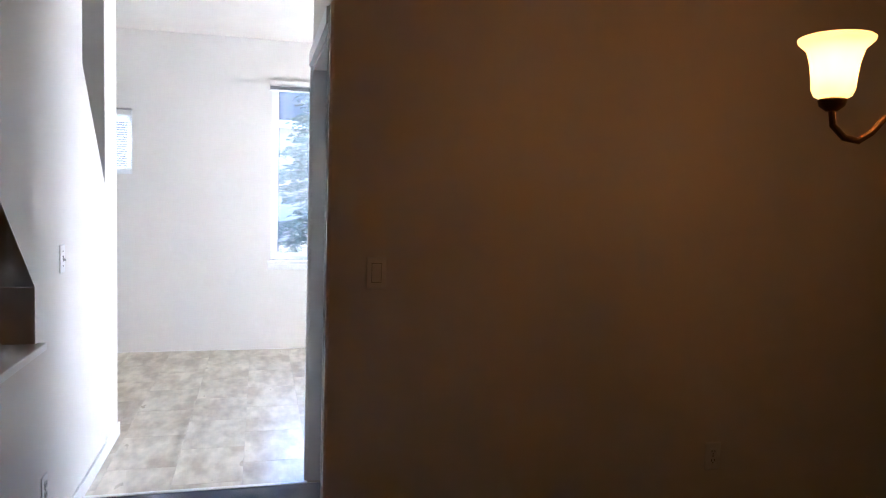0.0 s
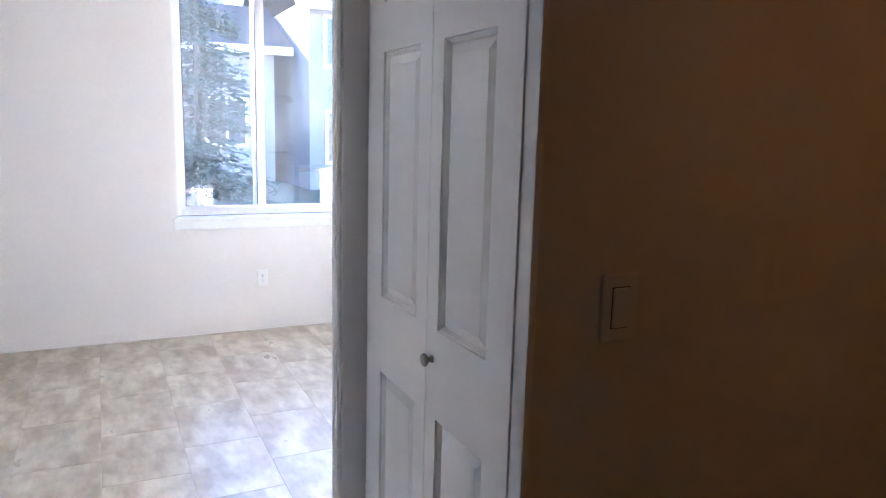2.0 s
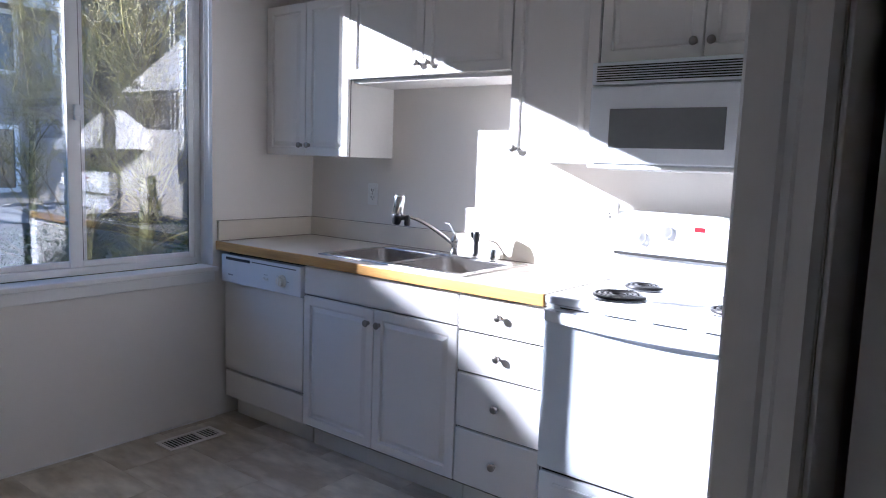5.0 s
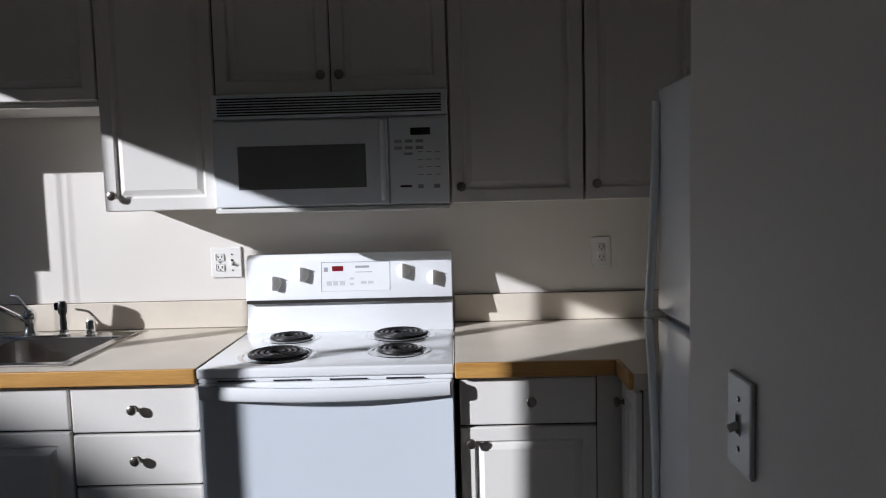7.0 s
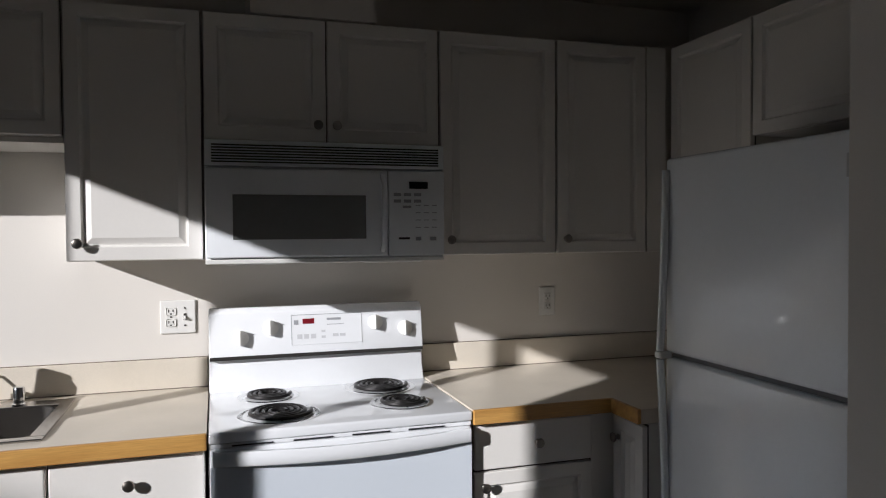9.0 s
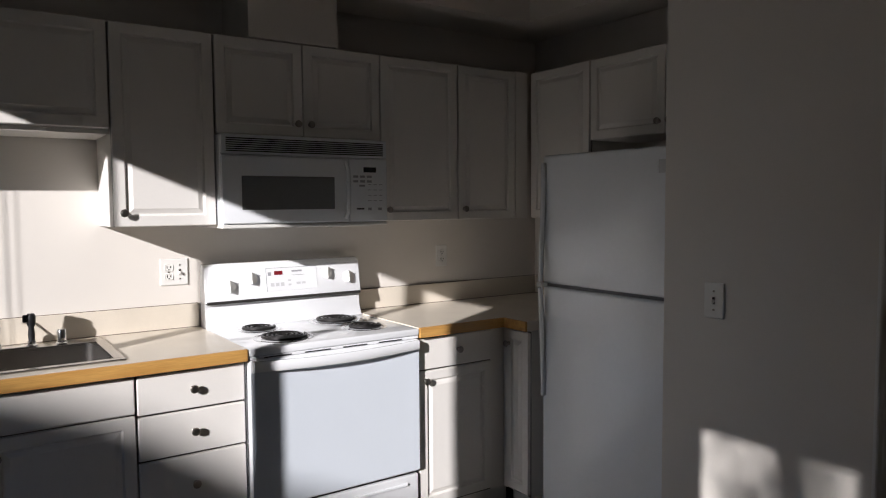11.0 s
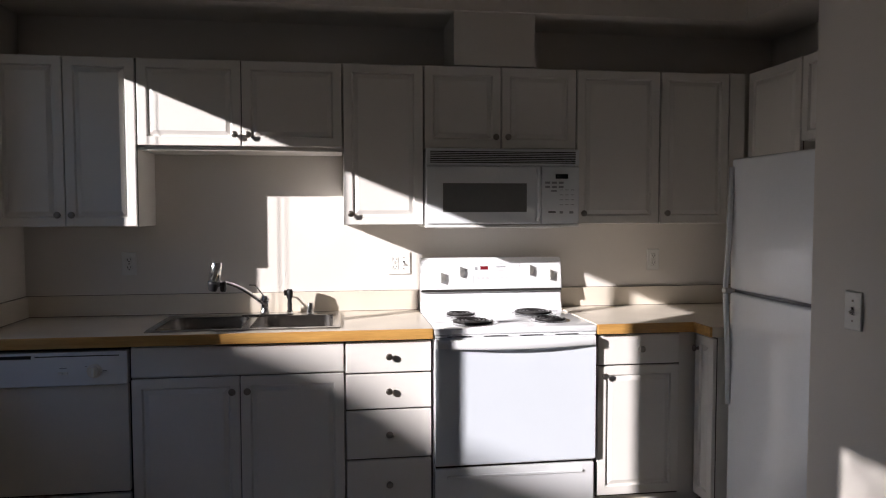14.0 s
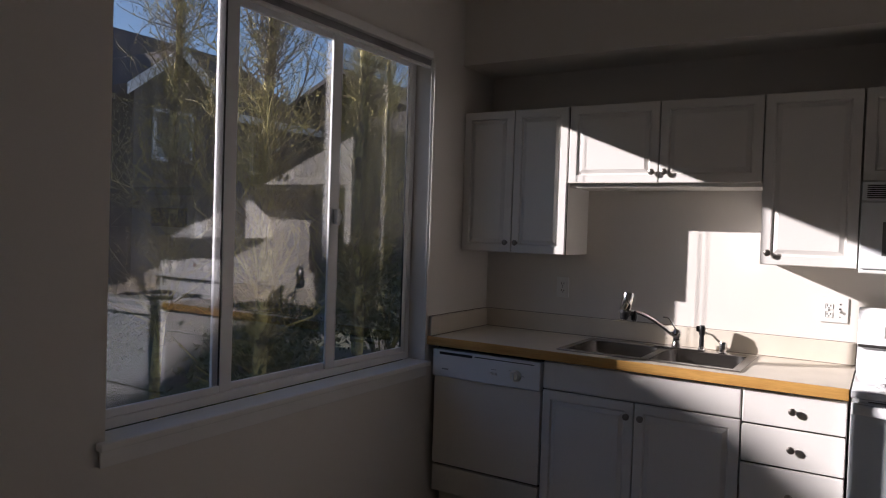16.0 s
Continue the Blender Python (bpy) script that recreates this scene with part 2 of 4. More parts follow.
def prism(poly, y0, y1, bm=None):
    """A solid from an outline in x, z, between two y."""
    bm = bm or bmesh.new()
    a = [bm.verts.new((x, y0, z)) for x, z in poly]
    b = [bm.verts.new((x, y1, z)) for x, z in poly]
    n = len(poly)
    bm.faces.new(a)
    bm.faces.new(b)
    for i in range(n):
        bm.faces.new((a[i], a[(i + 1) % n], b[(i + 1) % n], b[i]))
    return bm


def raised_panel(w, h, t=0.019, stile=0.058):
    """A door with a routed, raised field. Front at y=-t, x 0..w, z 0..h."""
    bm = box(0, w, -t, 0, 0, h, bevel=0.0035)
    f = min((f for f in bm.faces if f.normal.y < -0.9), key=lambda f: -f.calc_area())
    bmesh.ops.inset_region(bm, faces=[f], thickness=stile - 0.006, depth=0.0)
    bmesh.ops.inset_region(bm, faces=[f], thickness=0.008, depth=-0.0095)
    bmesh.ops.inset_region(bm, faces=[f], thickness=0.006, depth=0.0)
    bmesh.ops.inset_region(bm, faces=[f], thickness=0.026, depth=0.0085)
    return bm


def slab_front(w, h, t=0.019):
    return box(0, w, -t, 0, 0, h, bevel=0.005, seg=3)


# ---- setting ----
H = 2.75
SE = -3.358          # hall's south wall
EAST = 3.94         # kitchen's east wall


def wall_x(name, x0, x1, y0, y1, z0, z1, holes, label):
    """A wall along y, with rectangular holes (y0, y1, z0, z1)."""
    ys = sorted({y0, y1, *(v for h in holes for v in h[:2])})
    zs = sorted({z0, z1, *(v for h in holes for v in h[2:])})
    bm = bmesh.new()
    inside = lambda a, b: any(h[0] < a < h[1] and h[2] < b < h[3] for h in holes)
    keep = {(i, j) for i in range(len(ys) - 1) for j in range(len(zs) - 1) if not inside((ys[i] + ys[i + 1]) / 2, (zs[j] + zs[j + 1]) / 2)}
    cache = {}

    def v(x, y, z):
        k = (x, y, z)
        if k not in cache:
            cache[k] = bm.verts.new(k)
        return cache[k]
    for i, j in keep:
        a, b, c, d = ys[i], ys[i + 1], zs[j], zs[j + 1]
        for x in (x0, x1):
            bm.faces.new((v(x, a, c), v(x, b, c), v(x, b, d), v(x, a, d)))
        for (di, dj), (p, q) in {(-1, 0): ((a, c), (a, d)), (1, 0): ((b, c), (b, d)), (0, -1): ((a, c), (b, c)), (0, 1): ((a, d), (b, d))}.items():
            if (i + di, j + dj) not in keep:
                bm.faces.new((v(x0, *p), v(x1, *p), v(x1, *q), v(x0, *q)))
    ob = part(name, bm, WALL)
    return tagged(ob, label, "wall", kind="structure")


def wall_box(name, dims, label, mat=None):
    return tagged(part(name, box(*dims), mat or WALL), label, "wall", kind="structure")


WIN = (-2.478, -0.665, 0.785, 2.40)
OUT = -0.14          # outer face of the west wall
SMALL = (-4.25, -3.628, 1.537, 2.088)
wall_x("wall_west", OUT, 0.0, -6.0, 0.15, -0.3, H, [WIN, SMALL], "off-white painted wall with a wide window opening")
wall_box("wall_north", (0.0, 4.06, 0.0, 0.15, 0.0, H), "off-white painted kitchen wall behind the cabinets")
wall_box("wall_fridge", (EAST, 4.06, -1.652, 0.0, 0.0, H), "off-white painted wall between kitchen and dining room")
wall_box("wall_south", (-0.0, 2.226, -6.0, -5.85, 0.0, H), "plain off-white painted wall closing the room")
wall_box("wall_stair_side", (2.226, 2.336, -6.0, SE - 0.11, 0.0, H), "off-white painted wall beside the stairs")
# closet: west face, north cheek, east (dining) face and the front with its door opening
wall_box("wall_closet_west", (3.05, 3.098, -2.337, -1.652, 0.0, H), "off-white painted closet wall with a toggle switch")
wall_box("wall_closet_back", (3.098, 3.94, -1.76, -1.652, 0.0, H), "off-white painted closet back wall beside the refrigerator")
wall_box("wall_dining", (EAST, 4.06, -2.237, -1.652, 0.0, H), "off-white painted dining room wall by the closet corner")
wall_box("wall_dining_north", (EAST + 0.12, 17.0, 6.6, 6.75, 0.0, H), "plain off-white painted wall closing the dining room")
wall_box("wall_dining_west", (3.94, 4.06, 0.15, 6.75, 0.0, H), "off-white painted dining room wall")
wall_box("wall_dining_east", (17.0, 17.15, -6.0, 6.75, 0.0, H), "plain off-white painted wall closing the dining room")
DX1, DZ = 3.985, 2.02
wall_box("wall_closet_header", (3.098, DX1 + 0.02, -2.337, -2.237, DZ, H), "off-white painted wall above the closet door")
wall_box("wall_closet_jamb", (DX1 + 0.02, 4.06, -2.337, -2.237, 0.0, H), "off-white painted wall strip beside the closet door")


def stair_wall():
    """The hall's south wall with a sloped opening above the stairs and another beneath them."""
    bm = bmesh.new()
    y0, y1 = SE - 0.11, SE
    prism([(2.226, 0), (3.765, 0), (3.765, H), (3.02, H), (3.02, 1.975), (2.54, 1.435), (2.54, H), (2.226, H)], y0, y1, bm)
    prism([(3.765, 0), (17.0, 0), (17.0, 0.825), (3.765, 0.825)], y0, y1, bm)
    prism([(3.765, 1.06), (5.608, H), (3.765, H)], y0, y1, bm)
    bmesh.ops.remove_doubles(bm, verts=bm.verts, dist=1e-5)
    ob = tagged(part("wall_hall", bm, WALL), "off-white painted hall wall with sloped stair openings", "wall", kind="structure")
    cap = part("ledge", box(3.735, 4.75, SE - 0.13, SE + 0.03, 0.825, 0.853, 0.004), TRIM, ob, "white painted ledge cap")
    return ob


stair_wall()
wall_box("wall_stairwell", (2.336, 17.0, -4.6, -4.5, 0.0, H), "off-white painted stairwell wall")


tagged(part("ceiling", box(OUT, 17.15, -6.0, 6.75, H, H + 0.12), CEIL), "off-white textured ceiling", "ceiling", kind="structure")
tagged(part("floor", box(OUT, 3.13, -6.0, 0.15, -0.12, -0.0012), GROUT), "beige stone-look vinyl tile floor", "floor", kind="structure")
FLOOR = bpy.data.objects["floor"]
tagged(part("floor_carpet", box(3.13, 17.15, -6.0, 6.75, -0.12, 0.006, 0.003), CARPET), "dark grey carpet in hall and dining room", "carpet", kind="structure")
tagged(part("threshold", box(3.105, 3.135, SE, -2.337, -0.002, 0.010, 0.004), PLASTIC), "thin pale floor transition strip", "threshold", kind="structure")

# soffit over the wall cabinets, with the duct chase below it
sof = tagged(part("soffit", boxes([(0.0, EAST, -0.36, 0.0, 2.405, H), (3.58, EAST, -1.652, -0.36, 2.405, H)]), WALL),
             "off-white painted soffit above the kitchen cabinets", "soffit", kind="structure")
tagged(part("duct_chase", box(2.085, 2.485, -0.335, 0.0, 2.152, 2.405), WALL), "off-white painted duct chase above the microwave cabinet", "duct chase", kind="structure")

# skirting
base = tagged(part("baseboard", boxes([(0, 0.012, -5.8, -0.66, 0, 0.004), (2.336, 3.13, SE, SE + 0.012, 0, 0.075), (3.13, 17.0, SE, SE + 0.012, 0.006, 0.08),
                                       (2.214, 2.226, -5.8, SE + 0.012, 0, 0.075), (2.226, 2.336, SE, SE + 0.012, 0, 0.075),
                                       (4.06, 4.072, -2.337, 6.6, 0.006, 0.085)], 0.002), TRIM),
              "white painted baseboard", "baseboard", kind="structure")


# ---- windows ----
def window(name, y0, y1, z0, z1, mull, label):
    """A white vinyl slider set in the wall; local y along the wall."""
    w = thing(name, (-0.13, 0, 0), label, "window", kind="structure")
    f = 0.036
    part("window_frame", boxes([(-0.009, 0.03, y0, y0 + f, z0, z1), (0.0, 0.024, y1 - f, y1, z0, z1),
                                (-0.009, 0.03, y0 + f, y1 - f, z0, z0 + f), (-0.009, 0.03, y0 + f, y1 - f, z1 - f, z1)], 0.004), VINYL, w)
    edges = [y0 + f, *mull, y1 - f]
    for i, (a, b) in enumerate(zip(edges, edges[1:])):
        dx = -0.001 if i == 1 else 0.015
        s = 0.028
        last = i == len(edges) - 2
        a0, b0 = (a - 0.042 if i else a), (b if last else b + 0.042)
        sa, sb = (0.058 if i else s), (s if last else 0.058)
        c, d = z0 + f, z1 - f
        sash = part("sash", boxes([(dx - 0.007, dx + 0.007, a0, a0 + sa, c, d), (dx - 0.007, dx + 0.007, b0 - sb, b0, c, d),
                                   (dx - 0.007, dx + 0.007, a0 + sa, b0 - sb, c, c + s), (dx - 0.007, dx + 0.007, a0 + sa, b0 - sb, d - s, d)], 0.003), VINYL, w)
        each("gasket", [(dx - 0.0035, dx + 0.0035, a0 + sa - 0.002, a0 + sa + 0.003, c + s, d - s), (dx - 0.0035, dx + 0.0035, b0 - sb - 0.003, b0 - sb + 0.002, c + s, d - s)], DARKPLASTIC, sash, "black glazing gasket")
        g = part("pane", box(dx - 0.002, dx + 0.002, a0 + sa - 0.006, b0 - sb + 0.006, c + s - 0.006, d - s + 0.006), GLASS, sash)
        g.visible_shadow = False
    return w


w1 = window("window_1", WIN[0], WIN[1], WIN[2] + 0.02, WIN[3], (-1.92, -1.285), "white vinyl three-part sliding window over the sill")
part("window_sill", box(-0.10 + 0.13, 0.03 + 0.13, WIN[0] - 0.03, -0.648, WIN[2] - 0.008, WIN[2] + 0.018, 0.005), TRIM, w1, "white painted sill board")
part("apron", box(0.131, 0.142, WIN[0] - 0.022, -0.66, WIN[2] - 0.062, WIN[2] - 0.01, 0.003), TRIM, w1, "white painted apron under the sill")
part("latch", boxes([(0.02, 0.045, -1.30, -1.275, 1.50, 1.57), (0.036, 0.05, -1.305, -1.27, 1.52, 1.55)], 0.004), VINYL, w1)
w2 = window("window_2", *SMALL, (-4.0,), "small high white vinyl window with a mini blind")


def mini_blind(y0, y1, z_top, drop, n, label, x=0.0):
    b = thing("window_blind", (x, 0, z_top), label, "blind")
    part("headrail", box(-0.025, 0.02, y0, y1, -0.04, 0.0, 0.003), PLASTIC, b)
    slat = None
    for i in range(n):
        z = -0.045 - drop * (i + 0.5) / n
        if slat is None:
            slat = part("slat", box(-0.0125, 0.0125, y0 + 0.004, y1 - 0.004, -0.0006, 0.0006), BLIND, b, at=(-0.002, 0, z), rot=(0, 12, 0))
        else:
            again(slat, b, (-0.002, 0, z), (0, 12, 0))
    part("bottom_rail", box(-0.012, 0.012, y0 + 0.004, y1 - 0.004, -0.012, 0, 0.003), PLASTIC, b, at=(-0.002, 0, -0.047 - drop))
    return b


bl = mini_blind(WIN[0] - 0.02, -0.75, 2.395, 0.03, 14, "white mini blind drawn up to the window head", 0.032)
part("cord", tube([(0.0, -0.735, -0.05), (0.002, -0.732, -0.6), (0.0, -0.733, -1.25)], 0.0014, 6), PLASTIC, bl, "thin white pull cord")
part("wand", tube([(0.004, -0.708, -0.05), (0.004, -0.708, -1.1)], 0.0018, 8), PLASTIC, bl, "clear tilt wand")
mini_blind(SMALL[0] + 0.01, SMALL[1] - 0.01, SMALL[3] - 0.01, 0.45, 22, "white mini blind lowered with open slats", -0.06)


# ---- closet door ----
def bifold_leaf(w, parent, x, d0, d1):
    # fields are sunk one by one into the front
    rows = [(0.17, 0.765), (0.973, 1.603), (1.722, 1.90)]
    zs = [0.0] + [v for r in rows for v in r] + [1.985]
    bm = bmesh.new()
    xs = [0, d0, w - d1, w]
    vs = {(i, j): bm.verts.new((xs[i], -0.034, zs[j])) for i in range(4) for j in range(len(zs))}
    fields = []
    for i in range(3):
        for j in range(len(zs) - 1):
            f = bm.faces.new((vs[i, j], vs[i + 1, j], vs[i + 1, j + 1], vs[i, j + 1]))
            if i == 1 and j % 2 == 1:
                fields.append(f)
    border = [e for e in bm.edges if len(e.link_faces) == 1]
    r = bmesh.ops.extrude_edge_only(bm, edges=border)
    for v in r["geom"]:
        if isinstance(v, bmesh.types.BMVert):
            v.co.y = 0.0
    bm.normal_update()
    for f in fields:
        bmesh.ops.inset_region(bm, faces=[f], thickness=0.002, depth=-0.005)
        bmesh.ops.inset_region(bm, faces=[f], thickness=0.004, depth=0.0)
        bmesh.ops.inset_region(bm, faces=[f], thickness=0.010, depth=-0.008)
        bmesh.ops.inset_region(bm, faces=[f], thickness=0.004, depth=0.0)
        bmesh.ops.inset_region(bm, faces=[f], thickness=0.03, depth=0.009)
    bmesh.ops.holes_fill(bm, edges=[e for e in bm.edges if len(e.link_faces) == 1], sides=0)
    return part("leaf", bm, TRIM, parent, at=(x, 0.033, 0.012))


KNOB_PROFILE = [(0.0001, -0.027), (0.008, -0.027), (0.0135, -0.0245), (0.0155, -0.0205), (0.0145, -0.017), (0.0095, -0.0135), (0.0065, -0.010), (0.0065, -0.004), (0.0095, -0.0015), (0.0095, 0.0)]
KNOB = []


def knob(parent, x, z, y, big=1.0):
    if not KNOB:
        ob = part("knob", lathe(KNOB_PROFILE, 20, axis="y"), NICKEL, parent, "brushed nickel knob", at=(x, y, z), smooth=True)
        KNOB.append(ob)
        return ob
    ob = again(KNOB[0], parent, (x, y, z))
    ob["label"] = "brushed nickel knob"
    ob.scale = (big, big, big)
    return ob


cd = thing("door_1", (0, -2.267, 0), "white six-panel bifold closet door, closed", "closet door", kind="structure")
bifold_leaf(0.406, cd, 3.1125, 0.1115, 0.064)
l2 = bifold_leaf(0.366, cd, 3.5205, 0.056, 0.088)
knob(l2, 0.034, 0.902, -0.034, 1.25)
part("casing", boxes([(DX1 + 0.018, 4.073, -0.083, -0.0705, 0.006, 2.085), (3.097, DX1 + 0.018, -0.092, -0.0705, DZ + 0.003, 2.085),
                      (DX1 + 0.03, DX1 + 0.05, -0.0865, -0.082, 0.006, 2.08)], 0.002), TRIM, cd, "white moulded casing")
bm = prism([(3.045, -0.0705), (3.045, -0.079), (3.048, -0.083), (3.070, -0.083), (3.073, -0.080), (3.078, -0.080), (3.081, -0.083), (3.093, -0.083), (3.0975, -0.077), (3.0975, -0.0705)], 0.006, 2.085)
for v in bm.verts:
    v.co = Vector((v.co.x, v.co.z, v.co.y))
part("casing", bm, TRIM, cd, "white moulded casing")
part("jamb", boxes([(3.0985, 3.102, -0.0695, 0.03, 0.006, DZ), (DX1, DX1 + 0.0195, -0.0695, 0.03, 0.006, DZ), (3.102, DX1, -0.0695, 0.03, DZ - 0.014, DZ)], 0.001), TRIM, cd)


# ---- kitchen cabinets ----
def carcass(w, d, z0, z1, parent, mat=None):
    # dark sheet on the white carcass paints the shade between the doors
    part("front_edge", box(0.0015, w - 0.0015, -d - 0.001, -d + 0.002, z0 + 0.002, z1 - 0.002), GAPSHADE_BARK, parent, "dark sheet standing in for shade in the door gaps")
    return part("body", box(0.001, w - 0.001, -d + 0.0005, -0.001, z0, z1, 0.0012), mat or MELAMINE, parent)


def door(parent, x0, x1, z0, z1, d, knob_at=None, flat=False):
    """A door or drawer front hung on a cabinet of depth d."""
    w, h = x1 - x0 - 0.0045, z1 - z0 - 0.0045
    bm = slab_front(w, h) if flat else raised_panel(w, h)
    o = part("drawer" if flat else "door", bm, FOIL, parent, at=(x0 + 0.0015, -d - 0.0015, z0 + 0.0015))
    if knob_at:
        knob(o, knob_at[0] - x0 - 0.0015, knob_at[1] - z0, -0.019)
    return o


BD = 0.60
UD = 0.308
# sink cabinet
c = thing("base_cabinet", (0.655, 0, 0), "white two-door sink cabinet with raised-panel doors", "cabinet", "base cabinets")
W = 0.897
carcass(W, BD, 0.105, 0.742, c)
part("frame", boxes([(0.001, 0.018, -BD, -0.001, 0.742, 0.883), (W - 0.018, W - 0.001, -BD, -0.001, 0.742, 0.883), (0.018, W - 0.018, -BD, -BD + 0.01, 0.742, 0.883)]), MELAMINE, c)
part("toe_kick", box(0, W, -0.545, -0.53, 0.0, 0.104), MELAMINE, c)
door(c, 0.0, W, 0.745, 0.879, BD, flat=True)
door(c, 0.0, W / 2, 0.118, 0.742, BD, (W / 2 - 0.032, 0.675))
door(c, W / 2, W, 0.118, 0.742, BD, (W / 2 + 0.032, 0.675))
# drawer stack
c = thing("drawer_cabinet", (1.555, 0, 0), "white four-drawer base cabinet beside the range", "cabinet", "base cabinets")
W = 0.383
carcass(W, BD, 0.105, 0.883, c)
part("toe_kick", box(0, W, -0.545, -0.53, 0.0, 0.104), MELAMINE, c)
for a, b in ((0.735, 0.879), (0.572, 0.732), (0.348, 0.569), (0.118, 0.345)):
    door(c, 0, W, a, b, BD, (W / 2, (a + b) / 2), flat=True)
# right of the range
c = thing("base_cabinet", (2.712, 0, 0), "white base cabinet with one drawer and one door", "cabinet", "base cabinets")
W = 0.46
carcass(W, BD, 0.105, 0.883, c)
part("toe_kick", box(0, 0.552, -0.545, -0.53, 0.0, 0.104), MELAMINE, c)
door(c, 0.0, 0.405, 0.735, 0.879, BD, (0.21, 0.807), flat=True)
door(c, 0.0, 0.405, 0.118, 0.732, BD, (0.032, 0.685))
part("filler", box(0.408, 0.492, -0.603, -0.601, 0.106, 0.88), FOIL, c, "white filler strip")
# return of the L beside the refrigerator, facing west
c = thing("base_cabinet", (EAST, -0.604, 0), "narrow white base cabinet in the corner beside the refrigerator", "cabinet", "base cabinets", rz=-90)
carcass(0.196, 0.735, 0.105, 0.883, c)
part("toe_kick", box(0, 0.196, -0.68, -0.665, 0.0, 0.104), MELAMINE, c)
part("filler", box(0.0, 0.030, -0.739, -0.737, 0.106, 0.88), FOIL, c, "white filler strip")
door(c, 0.032, 0.196, 0.118, 0.879, 0.735, (0.06, 0.81))


def upper(x, w, z0, doors, label, knobs, at_y=0.0, rz=0, z1=2.15, x_at=None):
    c = thing("wall_cabinet", (x if x_at is None else x_at, at_y, z0), label, "cabinet", "wall cabinets", rz=rz)
    carcass(w, UD, 0.0, z1 - z0, c)
    for (a, b), k in zip(doors, knobs):
        door(c, a, b, 0.0, z1 - z0, UD, (k, 0.052) if k else None)
    return c


def pair(w):
    return [(0, w / 2), (w / 2, w)], [w / 2 - 0.03, w / 2 + 0.03]


for x, w, z0, lab in ((0.003, 0.62, 1.382, "white two-door wall cabinet beside the window"), (0.627, 0.925, 1.752, "short white two-door wall cabinet over the sink"),
                      (1.942, 0.757, 1.756, "short white two-door wall cabinet over the microwave")):
    d, k = pair(w)
    upper(x, w, z0, d, lab, k)
upper(1.555, 0.383, 1.385, [(0, 0.383)], "tall white one-door wall cabinet beside the microwave", [0.034])
upper(2.702, 0.436, 1.385, [(0, 0.436)], "tall white one-door wall cabinet", [0.034])
u = upper(3.141, 0.455, 1.385, [(0, 0.368)], "white corner wall cabinet with a filler strip", [0.034])
part("filler", box(0.371, 0.452, -0.327, -0.309, 0.001, 0.764, 0.001), FOIL, u, "white filler strip")
upper(0, 0.425, 1.385, [(0, 0.425)], "white wall cabinet on the return wall beside the refrigerator", [None], at_y=-0.332, rz=-90, x_at=EAST)
d, k = pair(0.88)
upper(0, 0.88, 1.765, d, "short white two-door wall cabinet above the refrigerator", k, at_y=-0.762, rz=-90, x_at=EAST)
part("light_rail", box(0.002, 0.923, -0.30, -0.02, -0.018, -0.001, 0.001), MELAMINE, [o for o in bpy.data.objects if o.get("label", "").startswith("short white two-door wall cabinet over the sink")][0], "pale cabinet underside")


# ---- worktops ----
def slab(cells, z0, z1):
    """One board made of butted rectangles (x0, x1, y0, y1), with inner faces left out."""
    xs = sorted({v for c in cells for v in c[:2]})
    ys = sorted({v for c in cells for v in c[2:]})
    keep = {(i, j) for i in range(len(xs) - 1) for j in range(len(ys) - 1)
            if any(c[0] < (xs[i] + xs[i + 1]) / 2 < c[1] and c[2] < (ys[j] + ys[j + 1]) / 2 < c[3] for c in cells)}
    bm = bmesh.new()
    for i, j in keep:
        a, b, c, d = xs[i], xs[i + 1], ys[j], ys[j + 1]
        for z in (z0, z1):
            bm.faces.new([bm.verts.new(p) for p in ((a, c, z), (b, c, z), (b, d, z), (a, d, z))])
        for (di, dj), (p, q) in {(-1, 0): ((a, c), (a, d)), (1, 0): ((b, c), (b, d)), (0, -1): ((a, c), (b, c)), (0, 1): ((a, d), (b, d))}.items():
            if (i + di, j + dj) not in keep:
                bm.faces.new([bm.verts.new(v) for v in ((*p, z0), (*q, z0), (*q, z1), (*p, z1))])
    bmesh.ops.remove_doubles(bm, verts=bm.verts, dist=1e-5)
    return bm


def worktop(name, slabs, edges, splashes, label):
    t = thing(name, (0, 0, 0.885), label, "countertop")
    part("slab", slab([s[:4] for s in slabs], 0.0, 0.045), LAMINATE, t)
    for e in edges:
        part("edging", box(*e, bevel=0.003), OAK, t, "honey oak edge strip")
    for s in splashes:
        part("backsplash", box(*s, bevel=0.002), LAMINATE, t)
        x0, x1, y0, y1 = s[:4]
        along = x1 - x0 > y1 - y0
        cap = (x0, x1, y1 - 0.006, y1, s[5] - 0.001, s[5] + 0.002) if along else ((x0, x0 + 0.006) if x0 < 1 else (x1 - 0.006, x1)) + (y0, y1, s[5] - 0.001, s[5] + 0.002)
        part("seam", box(*cap), CAULK, t, "dark seam along the wall")
        foot = (x0, x1, y0 - 0.002, y0 + 0.001, s[4] - 0.0003, s[4] + 0.0025) if along else ((x1 - 0.001, x1 + 0.002) if x0 < 1 else (x0 - 0.002, x0 + 0.001)) + (y0, y1, s[4] - 0.0003, s[4] + 0.0025)
        part("seam", box(*foot), CAULK, t, "dark seam along the wall")
    return t


